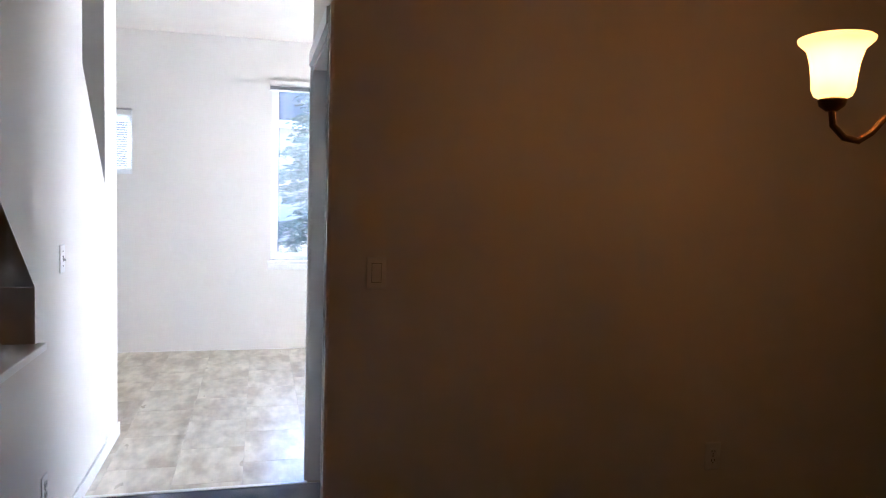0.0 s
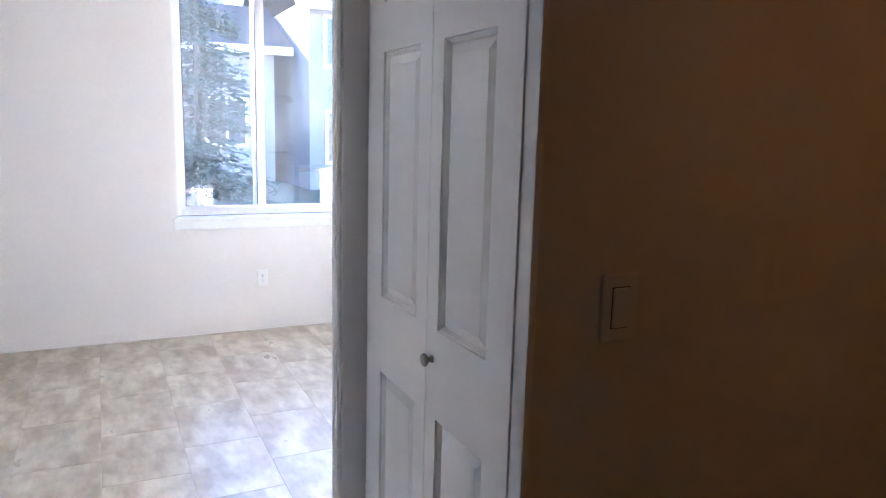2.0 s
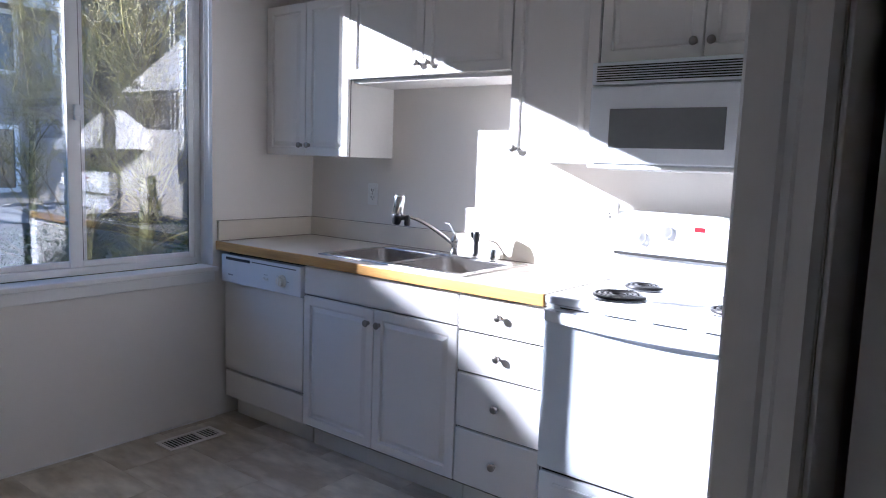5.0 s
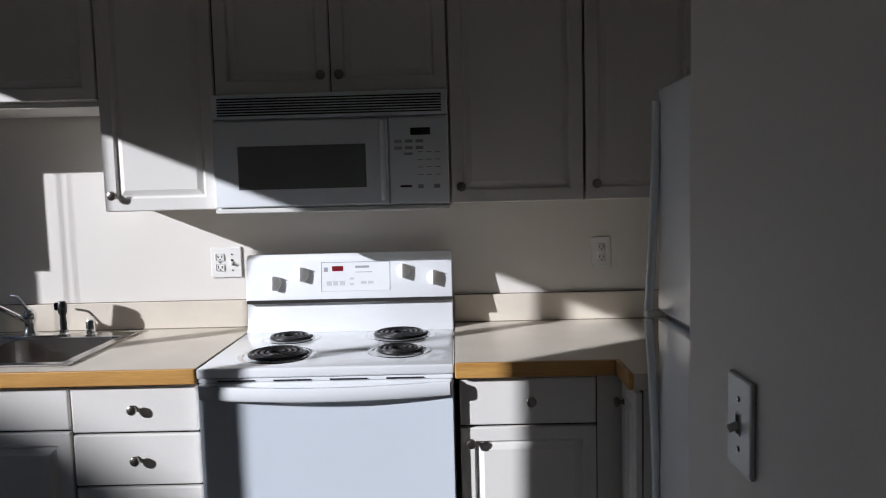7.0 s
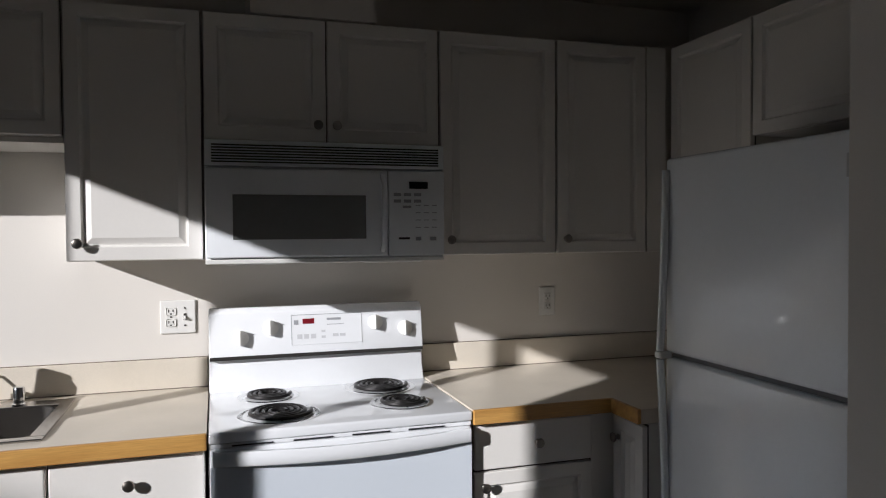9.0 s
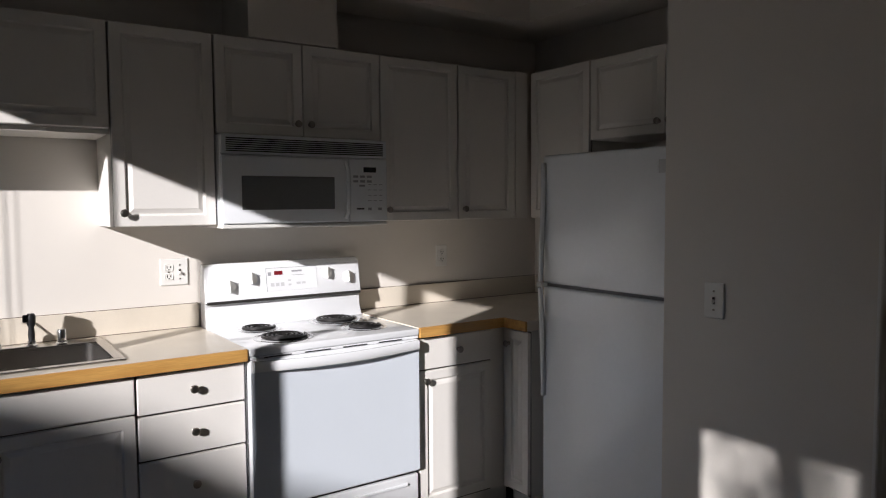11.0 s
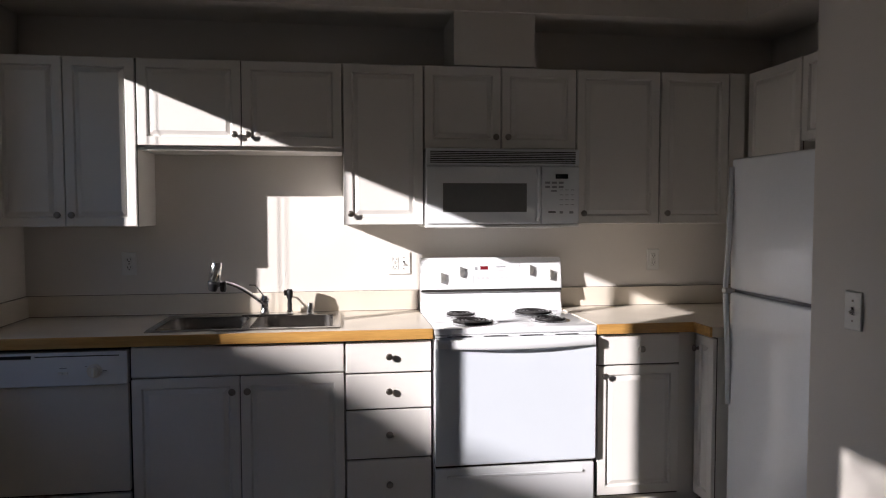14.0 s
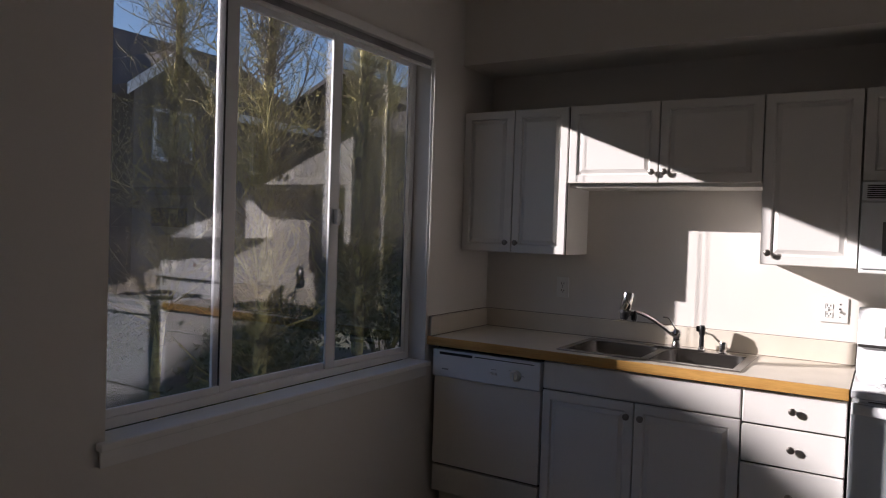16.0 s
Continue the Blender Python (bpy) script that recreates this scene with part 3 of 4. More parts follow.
SX0, SX1, SY0, SY1 = 0.70, 1.535, -0.578, -0.09
worktop("countertop", [(0.0, SX0 + 0.02, -0.635, 0.0, 0, 0.045), (SX1 - 0.02, 1.942, -0.635, 0.0, 0, 0.045), (SX0 + 0.02, SX1 - 0.02, -0.635, SY0 + 0.02, 0, 0.045), (SX0 + 0.02, SX1 - 0.02, SY1 - 0.02, 0.0, 0, 0.045)],
        [(0.0, 1.942, -0.648, -0.635, 0, 0.0455)], [(0.0, 1.942, -0.02, -0.001, 0.0455, 0.148), (0.001, 0.02, -0.64, -0.021, 0.0455, 0.148)],
        "beige laminate countertop with an oak edge")
worktop("countertop", [(2.702, EAST, -0.635, 0.0, 0, 0.045), (3.18, EAST, -0.80, -0.635, 0, 0.045)],
        [(2.702, 3.168, -0.648, -0.635, 0, 0.0455), (3.166, 3.18, -0.80, -0.6355, 0, 0.0455)], [(2.702, EAST, -0.02, -0.001, 0.0455, 0.148), (EAST - 0.02, EAST - 0.001, -0.80, -0.021, 0.0455, 0.148)],
        "beige laminate corner countertop with an oak edge")


# ---- sink and taps ----
def sink():
    s = thing("kitchen_sink", (0, 0, 0.93), "stainless steel double-bowl drop-in sink", "sink")
    cx = (SX0 + SX1) / 2 + 0.0
    bowls = [(SX0 + 0.035, cx - 0.018), (cx + 0.018, SX1 - 0.035)]
    y0, y1 = SY0 + 0.035, SY1 - 0.075
    bm = bmesh.new()
    box(SX0, SX1, SY0, y0, 0.0, 0.007, 0.003, bm=bm)
    box(SX0, SX1, y1, SY1, 0.0, 0.007, 0.003, bm=bm)
    box(SX0, bowls[0][0], y0, y1, 0.0, 0.007, bm=bm)
    box(bowls[0][1], bowls[1][0], y0, y1, 0.0005, 0.0055, bm=bm)
    box(bowls[1][1], SX1, y0, y1, 0.0, 0.007, bm=bm)
    part("rim", bm, STEEL, s)
    for a, b in bowls:
        bm = box(a + 0.001, b - 0.001, y0 + 0.001, y1 - 0.001, -0.17, 0.003)
        top = [f for f in bm.faces if f.normal.z > 0.9]
        bmesh.ops.delete(bm, geom=top, context="FACES_ONLY")
        es = [e for e in bm.edges if len(e.link_faces) == 2]
        bmesh.ops.bevel(bm, geom=es, offset=0.05, segments=6, affect="EDGES", profile=0.5)
        bw = part("bowl", bm, STEEL, s, smooth=True)
        part("drain", lathe([(0.043, -0.1695), (0.043, -0.166), (0.034, -0.166), (0.03, -0.169), (0.0001, -0.169)], 20), CHROME, bw, at=((a + b) / 2, (y0 + y1) / 2, 0.0), smooth=True)


sink()


def faucet():
    f = thing("faucet", (1.165, -0.145, 0.937), "chrome single-lever kitchen faucet with a filter head", "faucet")
    part("deck_plate", box(-0.11, 0.11, -0.028, 0.028, 0, 0.009, 0.006, 3), CHROME, f, smooth=True)
    part("stem", lathe([(0.024, 0.008), (0.024, 0.02), (0.019, 0.028), (0.019, 0.06), (0.022, 0.064), (0.022, 0.085), (0.014, 0.098), (0.0001, 0.1)], 20), CHROME, f, smooth=True)
    part("lever", tube([(0, 0, 0.09), (-0.02, 0.004, 0.115), (-0.045, 0.01, 0.148), (-0.075, 0.018, 0.15)], 0.0042, 8), CHROME, f, smooth=True)
    tip = (-0.195, -0.155)
    pts = []
    for i in range(9):
        s = i / 8
        pts.append((tip[0] * s, tip[1] * s, 0.05 + 0.135 * math.sin(s * 1.45)))
    sp = part("spout", tube(pts, 0.010, 10, taper=0.009), CHROME, f, smooth=True)
    hx, hy = tip[0] - 0.02, tip[1] - 0.016
    part("filter_valve", lathe([(0.0001, -0.042), (0.016, -0.041), (0.021, -0.034), (0.024, -0.012), (0.0275, -0.008), (0.0275, 0.002), (0.02, 0.004)], 20), DARKPLASTIC, f, "black filter valve", at=(hx, hy, 0.182), rot=(0, 10, 0), smooth=True)
    part("outlet", lathe([(0.0001, -0.05), (0.012, -0.049), (0.015, -0.04), (0.015, -0.008), (0.01, 0.0)], 16), DARKPLASTIC, f, "black spray outlet", at=(tip[0] + 0.018, tip[1] + 0.012, 0.185), smooth=True)
    part("bridge", tube([(hx, hy, 0.172), (tip[0] + 0.018, tip[1] + 0.012, 0.172)], 0.012, 10), DARKPLASTIC, f, smooth=True)
    part("cartridge", lathe([(0.024, 0.0), (0.027, 0.005), (0.027, 0.088), (0.023, 0.096), (0.0001, 0.098)], 22), CHROME, f, "chrome filter cartridge", at=(hx, hy, 0.184), rot=(0, 10, 0), smooth=True)


faucet()
s = thing("side_sprayer", (1.285, -0.145, 0.937), "black side sprayer standing in a chrome collar", "sprayer")
part("collar", lathe([(0.021, 0.0), (0.021, 0.008), (0.015, 0.014), (0.015, 0.024)], 18), CHROME, s, smooth=True)
part("spray_head", lathe([(0.011, 0.022), (0.012, 0.05), (0.010, 0.075), (0.015, 0.088), (0.0165, 0.115), (0.012, 0.127), (0.0001, 0.128)], 16), DARKPLASTIC, s, smooth=True)
part("trigger", box(-0.028, -0.006, -0.006, 0.006, 0.095, 0.123, 0.004), DARKPLASTIC, s)
s = thing("air_gap", (1.385, -0.145, 0.937), "chrome dishwasher air gap cap on the sink deck", "air gap")
part("cap", lathe([(0.022, 0.0), (0.022, 0.006), (0.017, 0.009), (0.017, 0.052), (0.014, 0.058), (0.0001, 0.059)], 20), CHROME, s, smooth=True)


# ---- dishwasher ----
def dishwasher():
    d = thing("dishwasher", (0.03, 0, 0), "aged white built-in dishwasher under the countertop", "dishwasher")
    W = 0.617
    part("body", box(0.004, W - 0.004, -0.585, -0.02, 0.12, 0.875), DARKGAP, d)
    cp = part("control_panel", box(0, W, -0.635, -0.588, 0.725, 0.868, 0.006, 3), ENAMEL, d, "white control panel")
    part("vent_slot", boxes([(0.045, 0.24, -0.0005, 0.002, 0.118, 0.132), (0.255, 0.585, -0.0005, 0.002, 0.124, 0.128)]), DARKPLASTIC, cp, at=(0, -0.6365, 0.725))
    dial = part("dial", lathe([(0.03, 0.0), (0.03, -0.006), (0.022, -0.009), (0.02, -0.024), (0.0001, -0.025)], 24, axis="y"), BISQUE, d, "cream cycle dial", at=(0.487, -0.635, 0.787), smooth=True)
    part("pointer", box(-0.0035, 0.0035, -0.03, -0.0245, -0.018, 0.018, 0.001), PLASTIC, dial)
    each("button", [(0.345, 0.362, -0.644, -0.634, 0.775, 0.787), (0.365, 0.382, -0.644, -0.634, 0.775, 0.787)], PLASTIC, cp, bevel=0.002)
    each("print", [(0.06, 0.10, -0.6358, -0.6352, 0.765, 0.772), (0.35, 0.378, -0.6358, -0.6352, 0.80, 0.803), (0.45, 0.458, -0.6358, -0.6352, 0.806, 0.809), (0.52, 0.535, -0.6358, -0.6352, 0.786, 0.789)], GREYPRINT, cp)
    part("front_panel", box(0.004, W - 0.004, -0.615, -0.588, 0.262, 0.722, 0.003), BISQUE, d)
    part("lower_panel", box(0.004, W - 0.004, -0.612, -0.588, 0.112, 0.25, 0.004), BISQUE, d)
    part("toe_plate", box(0.01, W - 0.01, -0.54, -0.53, 0.0, 0.118), BISQUE, d)


dishwasher()


# ---- range ----
def coil(parent, x, y, r):
    """A drip pan with its ring and a spiral element."""
    pan = part("drip_pan", lathe([(r + 0.022, 0.0), (r + 0.024, 0.004), (r + 0.014, 0.0055), (r + 0.002, 0.0005), (r * 0.4, -0.008), (0.0001, -0.008)], 36), CHROME, parent, "chrome drip pan", at=(x, y, 0.925), smooth=True)
    pts = []
    turns = 4 if r > 0.09 else 3
    n = 26 * turns
    for i in range(n + 1):
        a = 2 * math.pi * turns * i / n
        rr = 0.02 + (r - 0.024) * i / n
        pts.append((rr * math.cos(a), rr * math.sin(a), 0.0115))
    part("coil", tube(pts, 0.0062, 7), COIL, pan, "black coil element", smooth=True)
    part("bracket", boxes([(-r * 0.95, r * 0.95, -0.003, 0.003, 0.0, 0.006), (-0.003, 0.003, -r * 0.95, r * 0.95, 0.0, 0.0055)]), CHROME, pan)


def kitchen_range():
    X0 = 1.946
    g = thing("range", (X0, 0, 0), "white freestanding electric coil range", "stove")
    W = 0.752
    part("body", box(0, W, -0.60, -0.03, 0.03, 0.897, 0.002), ENAMEL, g)
    for x in (0.05, W - 0.05):
        part("foot", lathe([(0.02, 0.0), (0.02, 0.03)], 12), DARKPLASTIC, g, at=(x, -0.52, 0.0))
    top = box(-0.002, W + 0.002, -0.645, -0.03, 0.898, 0.928, 0.007, 3)
    part("cooktop", top, ENAMEL, g, smooth=True)
    coil(g, 0.20, -0.485, 0.098)
    coil(g, 0.185, -0.235, 0.076)
    coil(g, 0.565, -0.215, 0.098)
    coil(g, 0.58, -0.465, 0.076)
    # back guard: sloped console above a plain riser
    bm = prism([(-0.13, 0.925), (-0.03, 0.925), (-0.03, 1.19), (-0.045, 1.207), (-0.075, 1.207), (-0.095, 1.19), (-0.118, 1.05), (-0.118, 1.038), (-0.098, 1.036), (-0.10, 1.025), (-0.105, 0.98), (-0.118, 0.945)], 0.0, W)
    bmesh.ops.rotate(bm, cent=(0, 0, 0), matrix=Matrix.Rotation(radians(90), 3, "Z"), verts=bm.verts)
    for v in bm.verts:
        v.co = Vector((-v.co.x, v.co.y, v.co.z))
    bmesh.ops.recalc_face_normals(bm, faces=bm.faces)
    bmesh.ops.bevel(bm, geom=[e for e in bm.edges if e.calc_face_angle(0) > 0.5], offset=0.005, segments=3, affect="EDGES", profile=0.5)
    bg = part("backguard", bm, ENAMEL, g, smooth=True)
    part("seam", box(0.003, W - 0.003, -0.1195, -0.10, 1.033, 1.0455), DARKGAP, bg, "dark gap under the console")
    tilt = math.degrees(math.atan2(0.023, 0.14))
    face = lambda z: -0.118 + (z - 1.05) * 0.023 / 0.14
    pl = part("console_plate", box(-0.125, 0.125, -0.0015, 0.001, -0.053, 0.053, 0.0008), ENAMEL, g, at=(0.40, face(1.125), 1.125), rot=(-tilt, 0, 0))
    part("clock_display", box(-0.085, -0.045, -0.0024, -0.0012, 0.02, 0.038), REDLED, pl, "red lit clock display")
    each("frame_line", [(-0.125, -0.123, -0.0022, -0.0012, -0.053, 0.053), (-0.125, 0.125, -0.0022, -0.0012, 0.051, 0.053)], GREYPRINT, pl)
    rows = [(-0.105 + i * 0.024, -0.088 + i * 0.024, -0.0022, -0.0012, -0.032 - 0.0, -0.016) for i in range(3)]
    rows += [(-0.02, -0.006, -0.0022, -0.0012, -0.012, -0.004), (-0.02, -0.006, -0.0022, -0.0012, -0.032, -0.024), (0.02, 0.04, -0.0022, -0.0012, -0.028, -0.018), (0.045, 0.065, -0.0022, -0.0012, -0.028, -0.018)]
    each("button", rows, material("pale_print", (0.62, 0.63, 0.65), 0.5), pl)
    each("print", [(0.0, 0.05, -0.0022, -0.0012, 0.03, 0.038), (0.0, 0.06, -0.0022, -0.0012, 0.014, 0.016), (-0.115, -0.1, -0.0022, -0.0012, 0.018, 0.034)], GREYPRINT, pl)
    for x, z in ((0.105, 1.105), (0.205, 1.135), (0.575, 1.14), (0.685, 1.115)):
        k = part("control_knob", lathe([(0.026, 0.0), (0.026, -0.003), (0.024, -0.0045), (0.0001, -0.005)], 24, axis="y"), PLASTIC, g, at=(x, face(z), z), rot=(-tilt, 0, 0), smooth=True)
        gb = lathe([(0.0001, -0.026), (0.024, -0.026), (0.026, -0.024), (0.026, -0.004)], 28, axis="y")
        for v in gb.verts:
            v.co.x = max(-0.003, v.co.x)
            if v.co.y < -0.02:
                v.co.y += 0.5 * (v.co.x + 0.003)
        part("grip", gb, PLASTIC, k, smooth=True)
        part("indicator", lathe([(0.0022, 0.0), (0.0022, -0.0008), (0.0001, -0.001)], 8, axis="y"), GREYPRINT, bg, at=(x + 0.042, face(z), z + 0.012))
    od = part("oven_door", box(0.003, W - 0.003, -0.648, -0.603, 0.305, 0.885, 0.008, 3), ENAMEL, g, smooth=True)
    part("door_face", box(0.004, W - 0.004, -0.6495, -0.6475, 0.312, 0.838, 0.0008), DOORGLASS, od, "pale blue-white glass door face")
    each("vent_strip", [(0.06 + i * 0.165, 0.17 + i * 0.165, -0.6435, -0.640, 0.8885, 0.8925) for i in range(4)], DARKPLASTIC, g, "dark vent slots")
    part("top_band", box(0.003, W - 0.003, -0.641, -0.603, 0.8865, 0.8972, 0.001), ENAMEL, g)
    bm = bmesh.new()
    n = 16
    pts = [(0.012 + (W - 0.024) * i / n, -0.664 - 0.024 * math.sin(math.pi * i / n), 0.862 - 0.006 * math.sin(math.pi * i / n)) for i in range(n + 1)]
    rings = []
    for p in pts:
        x, y, z = p
        rings.append([bm.verts.new(q) for q in ((x, y, z - 0.02), (x, y - 0.004, z - 0.014), (x, y - 0.004, z + 0.014), (x, y, z + 0.02), (x, y + 0.012, z + 0.02), (x, y + 0.012, z - 0.02))])
    for a, b in zip(rings, rings[1:]):
        for j in range(6):
            bm.faces.new((a[j], a[(j + 1) % 6], b[(j + 1) % 6], b[j]))
    bm.faces.new(rings[0])
    bm.faces.new(rings[-1])
    hd = part("handle", bm, ENAMEL, od, "white bowed handle", smooth=True)
    each("handle_post", [(0.01, 0.045, -0.662, -0.646, 0.845, 0.88), (W - 0.045, W - 0.01, -0.662, -0.646, 0.845, 0.88)], ENAMEL, od, bevel=0.003)
    dr = part("drawer", box(0.003, W - 0.003, -0.635, -0.603, 0.055, 0.288, 0.006, 3), ENAMEL, g, smooth=True)
    part("drawer_lip", box(0.06, W - 0.06, -0.644, -0.634, 0.245, 0.258, 0.003), ENAMEL, dr)
    part("gap", box(0.01, W - 0.01, -0.62, -0.602, 0.289, 0.304), DARKGAP, g)


kitchen_range()


# ---- microwave ----
def microwave():
    m = thing("microwave", (1.943, 0, 1.372), "white over-the-range microwave with a vent grille", "microwave")
    W, Hh, D = 0.754, 0.378, 0.385
    part("body", box(0, W, -D + 0.02, -0.003, 0.012, Hh, 0.004), APPLIANCE, m)
    gr = part("grille", box(0, W, -D, -D + 0.019, 0.298, Hh, 0.004), APPLIANCE, m)
    for i in range(7):
        part("slot", box(0.02, W - 0.02, -D - 0.0015, -D + 0.003, 0.309 + i * 0.0085, 0.3135 + i * 0.0085), DARKGAP, gr, "dark louvre gap")
    d = part("door", box(0.0, 0.562, -D - 0.004, -D + 0.019, 0.018, 0.293, 0.006, 3), APPLIANCE, m, smooth=True)
    part("window", box(0.08, 0.49, -D - 0.0055, -D - 0.003, 0.074, 0.212, 0.001), DARKGLASS, d, "grey mesh window")
    part("handle", tube([(0.545, -D - 0.004, 0.035), (0.547, -D - 0.022, 0.06), (0.547, -D - 0.028, 0.155), (0.547, -D - 0.022, 0.25), (0.545, -D - 0.004, 0.28)], 0.0095, 10), APPLIANCE, d, smooth=True)
    cp = part("control_panel", box(0.565, W, -D - 0.002, -D + 0.019, 0.018, 0.293, 0.004, 3), APPLIANCE, m, smooth=True)
    f = -D - 0.002
    part("display", box(0.634, 0.697, f - 0.0012, f + 0.001, 0.235, 0.258), DISPLAY, cp, "dark clock display")
    each("button", ([(0.582 + i * 0.034, 0.606 + i * 0.034, f - 0.0012, f + 0.001, 0.19 + j * 0.021, 0.20 + j * 0.021) for i in range(3) for j in range(2)] + [(0.612, 0.64, f - 0.0012, f + 0.001, 0.172, 0.18)] +
                         [(0.655 + i * 0.028, 0.672 + i * 0.028, f - 0.0008, f + 0.001, 0.108 + j * 0.024, 0.1105 + j * 0.024) for i in range(3) for j in range(4)] +
                         [(0.655, 0.672, f - 0.0012, f + 0.001, 0.066, 0.078), (0.705, 0.725, f - 0.0012, f + 0.001, 0.066, 0.078)]), GREYPRINT, cp)
    each("print", [(0.598, 0.635, f - 0.001, f + 0.001, 0.07, 0.077)], DARKPLASTIC, cp)
    part("base", boxes([(0.0, W, -D + 0.002, -0.003, 0.0, 0.014), (0.06, 0.24, -D + 0.05, -0.05, -0.006, 0.002), (0.30, 0.47, -D + 0.05, -0.2, -0.004, 0.002), (0.50, 0.69, -D + 0.05, -0.05, -0.006, 0.002)], 0.002), PLASTIC, m, "pale filter panels underneath")


microwave()


# ---- refrigerator ----
def fridge():
    f = thing("refrigerator", (EAST, -0.845, 0), "white top-freezer refrigerator with bowed handles", "refrigerator", rz=-90)
    W, D = 0.775, 0.71
    part("body", box(0.004, W - 0.004, -D + 0.065, -0.03, 0.03, 1.668, 0.004), APPLIANCE, f)
    fz = part("freezer_door", box(0, W, -D, -D + 0.062, 1.108, 1.675, 0.012, 4), APPLIANCE, f, smooth=True)
    ld = part("door", box(0, W, -D, -D + 0.062, 0.10, 1.094, 0.012, 4), APPLIANCE, f, smooth=True)
    part("gasket", box(0.01, W - 0.01, -D + 0.02, -D + 0.06, 1.094, 1.108), material("grey_gasket", (0.18, 0.18, 0.19), 0.6), f, "grey gap between the doors")
    part("kick_grille", boxes([(0.01, W - 0.01, -D + 0.05, -D + 0.075, 0.0, 0.03), (0.01, W - 0.01, -D + 0.05, -D + 0.075, 0.05, 0.06), (0.01, W - 0.01, -D + 0.05, -D + 0.075, 0.075, 0.095), (0.01, W - 0.01, -D + 0.062, -D + 0.08, 0.028, 0.077)], 0.002), PLASTIC, f)
    part("center_hinge", boxes([(W - 0.06, W - 0.004, -D + 0.004, -D + 0.03, 1.096, 1.106)], 0.001), CHROME, f)
    part("handle_joint", box(-0.002, 0.03, -D - 0.036, -D + 0.004, 1.093, 1.112, 0.004), PLASTIC, f)
    for dr, z0, z1 in ((fz, 1.115, 1.64), (ld, 0.60, 1.09)):
        n = 12
        pts = [(0.013, -D - 0.006 - 0.02 * (1 - i / n if dr is fz else i / n) ** 1.6, z0 + (z1 - z0) * i / n) for i in range(n + 1)]
        part("handle", tube(pts, 0.0115, 10), APPLIANCE, dr, "white bowed handle", smooth=True)
    part("badge", box(W - 0.14, W - 0.085, -D - 0.002, -D + 0.001, 1.575, 1.625, 0.001), material("silver_badge", (0.62, 0.62, 0.62), 0.4), fz, "small pale badge")
    hg = part("hinge_cover", box(W - 0.09, W - 0.01, -D + 0.01, -D + 0.09, 1.676, 1.694, 0.004), PLASTIC, f)


fridge()


# ---- wall plates ----
def plate(name, at, rz, label, gangs):
    """gangs: a row of 'o' outlet, 'g' guarded outlet, 't' toggle, 'd' rocker. Local front -y."""
    p = thing(name, at, label, "outlet" if "o" in gangs or "g" in gangs else "light switch", rz=rz)
    n = len(gangs)
    w = 0.072 + 0.046 * (n - 1)
    pl = part("plate", box(-w / 2, w / 2, -0.0065, 0.0, -0.058, 0.058, 0.0045, 3), PLASTIC, p)
    for i, g in enumerate(gangs):
        x = (i - (n - 1) / 2) * 0.046
        if g in "og":
            if g == "g":
                part("insert", box(x - 0.0168, x + 0.0168, -0.0085, -0.005, -0.0335, 0.0335, 0.002), PLASTIC, pl)
                each("button", [(x - 0.009, x + 0.009, -0.0105, -0.008, 0.0012, 0.0042), (x - 0.009, x + 0.009, -0.0105, -0.008, -0.0042, -0.0012)], MELAMINE, pl, bevel=0.0006)
            front = -0.0105 if g == "g" else -0.008
            for z in (-0.0195, 0.0195):
                sk = part("socket", box(x - 0.0155, x + 0.0155, front, -0.005, z - 0.0135, z + 0.0135, 0.005, 3), PLASTIC, p)
                part("slots", boxes([(x - 0.0085, x - 0.0055, front - 0.0008, front + 0.0005, z - 0.003, z + 0.007), (x + 0.0055, x + 0.0085, front - 0.0008, front + 0.0005, z - 0.002, z + 0.006), (x - 0.0026, x + 0.0026, front - 0.0008, front + 0.0005, z - 0.0105, z - 0.0060)]), DARKGAP, sk)
        elif g == "t":
            part("bezel", box(x - 0.0065, x + 0.0065, -0.0078, -0.0055, -0.0135, 0.0135, 0.001), MELAMINE, pl)
            part("slot", box(x - 0.0045, x + 0.0045, -0.0082, -0.0070, -0.0115, 0.0115), DARKGAP, pl, "dark toggle slot")
            tg = box(x - 0.0036, x + 0.0036, -0.0205, -0.005, -0.0045, 0.0045, 0.0018)
            bmesh.ops.rotate(tg, cent=(x, -0.005, 0), matrix=Matrix.Rotation(radians(24), 3, "X"), verts=tg.verts)
            part("toggle", tg, PLASTIC, pl, "worn white toggle")
        else:
            part("slot", box(x - 0.0178, x + 0.0178, -0.0072, -0.0055, -0.0348, 0.0348), DARKGAP, pl, "dark seam round the rocker")
            part("rocker", box(x - 0.0165, x + 0.0165, -0.0105, -0.005, -0.0335, 0.0335, 0.002), PLASTIC, pl)
        for z in ((-0.03, 0.03) if g == "t" else (0.0,) if g == "o" else ()):
            part("screw", lathe([(0.0034, -0.0085), (0.0034, -0.0055)], 8, axis="y"), NICKEL, pl, at=(x, 0, z))
    return p


plate("wall_outlet", (1.845, 0, 1.177), 0, "white double plate with outlet and toggle switch", "ot")
plate("wall_outlet", (3.256, 0, 1.182), 0, "white guarded wall outlet above the corner countertop", "g")
plate("wall_outlet", (0.49, 0, 1.19), 0, "white wall outlet above the countertop by the window", "o")
plate("wall_outlet", (0, -1.933, 0.366), 90, "white wall outlet below the window", "o")
plate("light_switch", (3.05, -1.85, 1.152), -90, "white toggle switch on the closet wall", "t")
plate("light_switch", (4.06, -2.17, 1.148), 90, "white rocker dimmer on the dining room wall", "d")
plate("wall_outlet", (4.06, -0.74, 0.384), 90, "white wall outlet low on the dining room wall", "o")
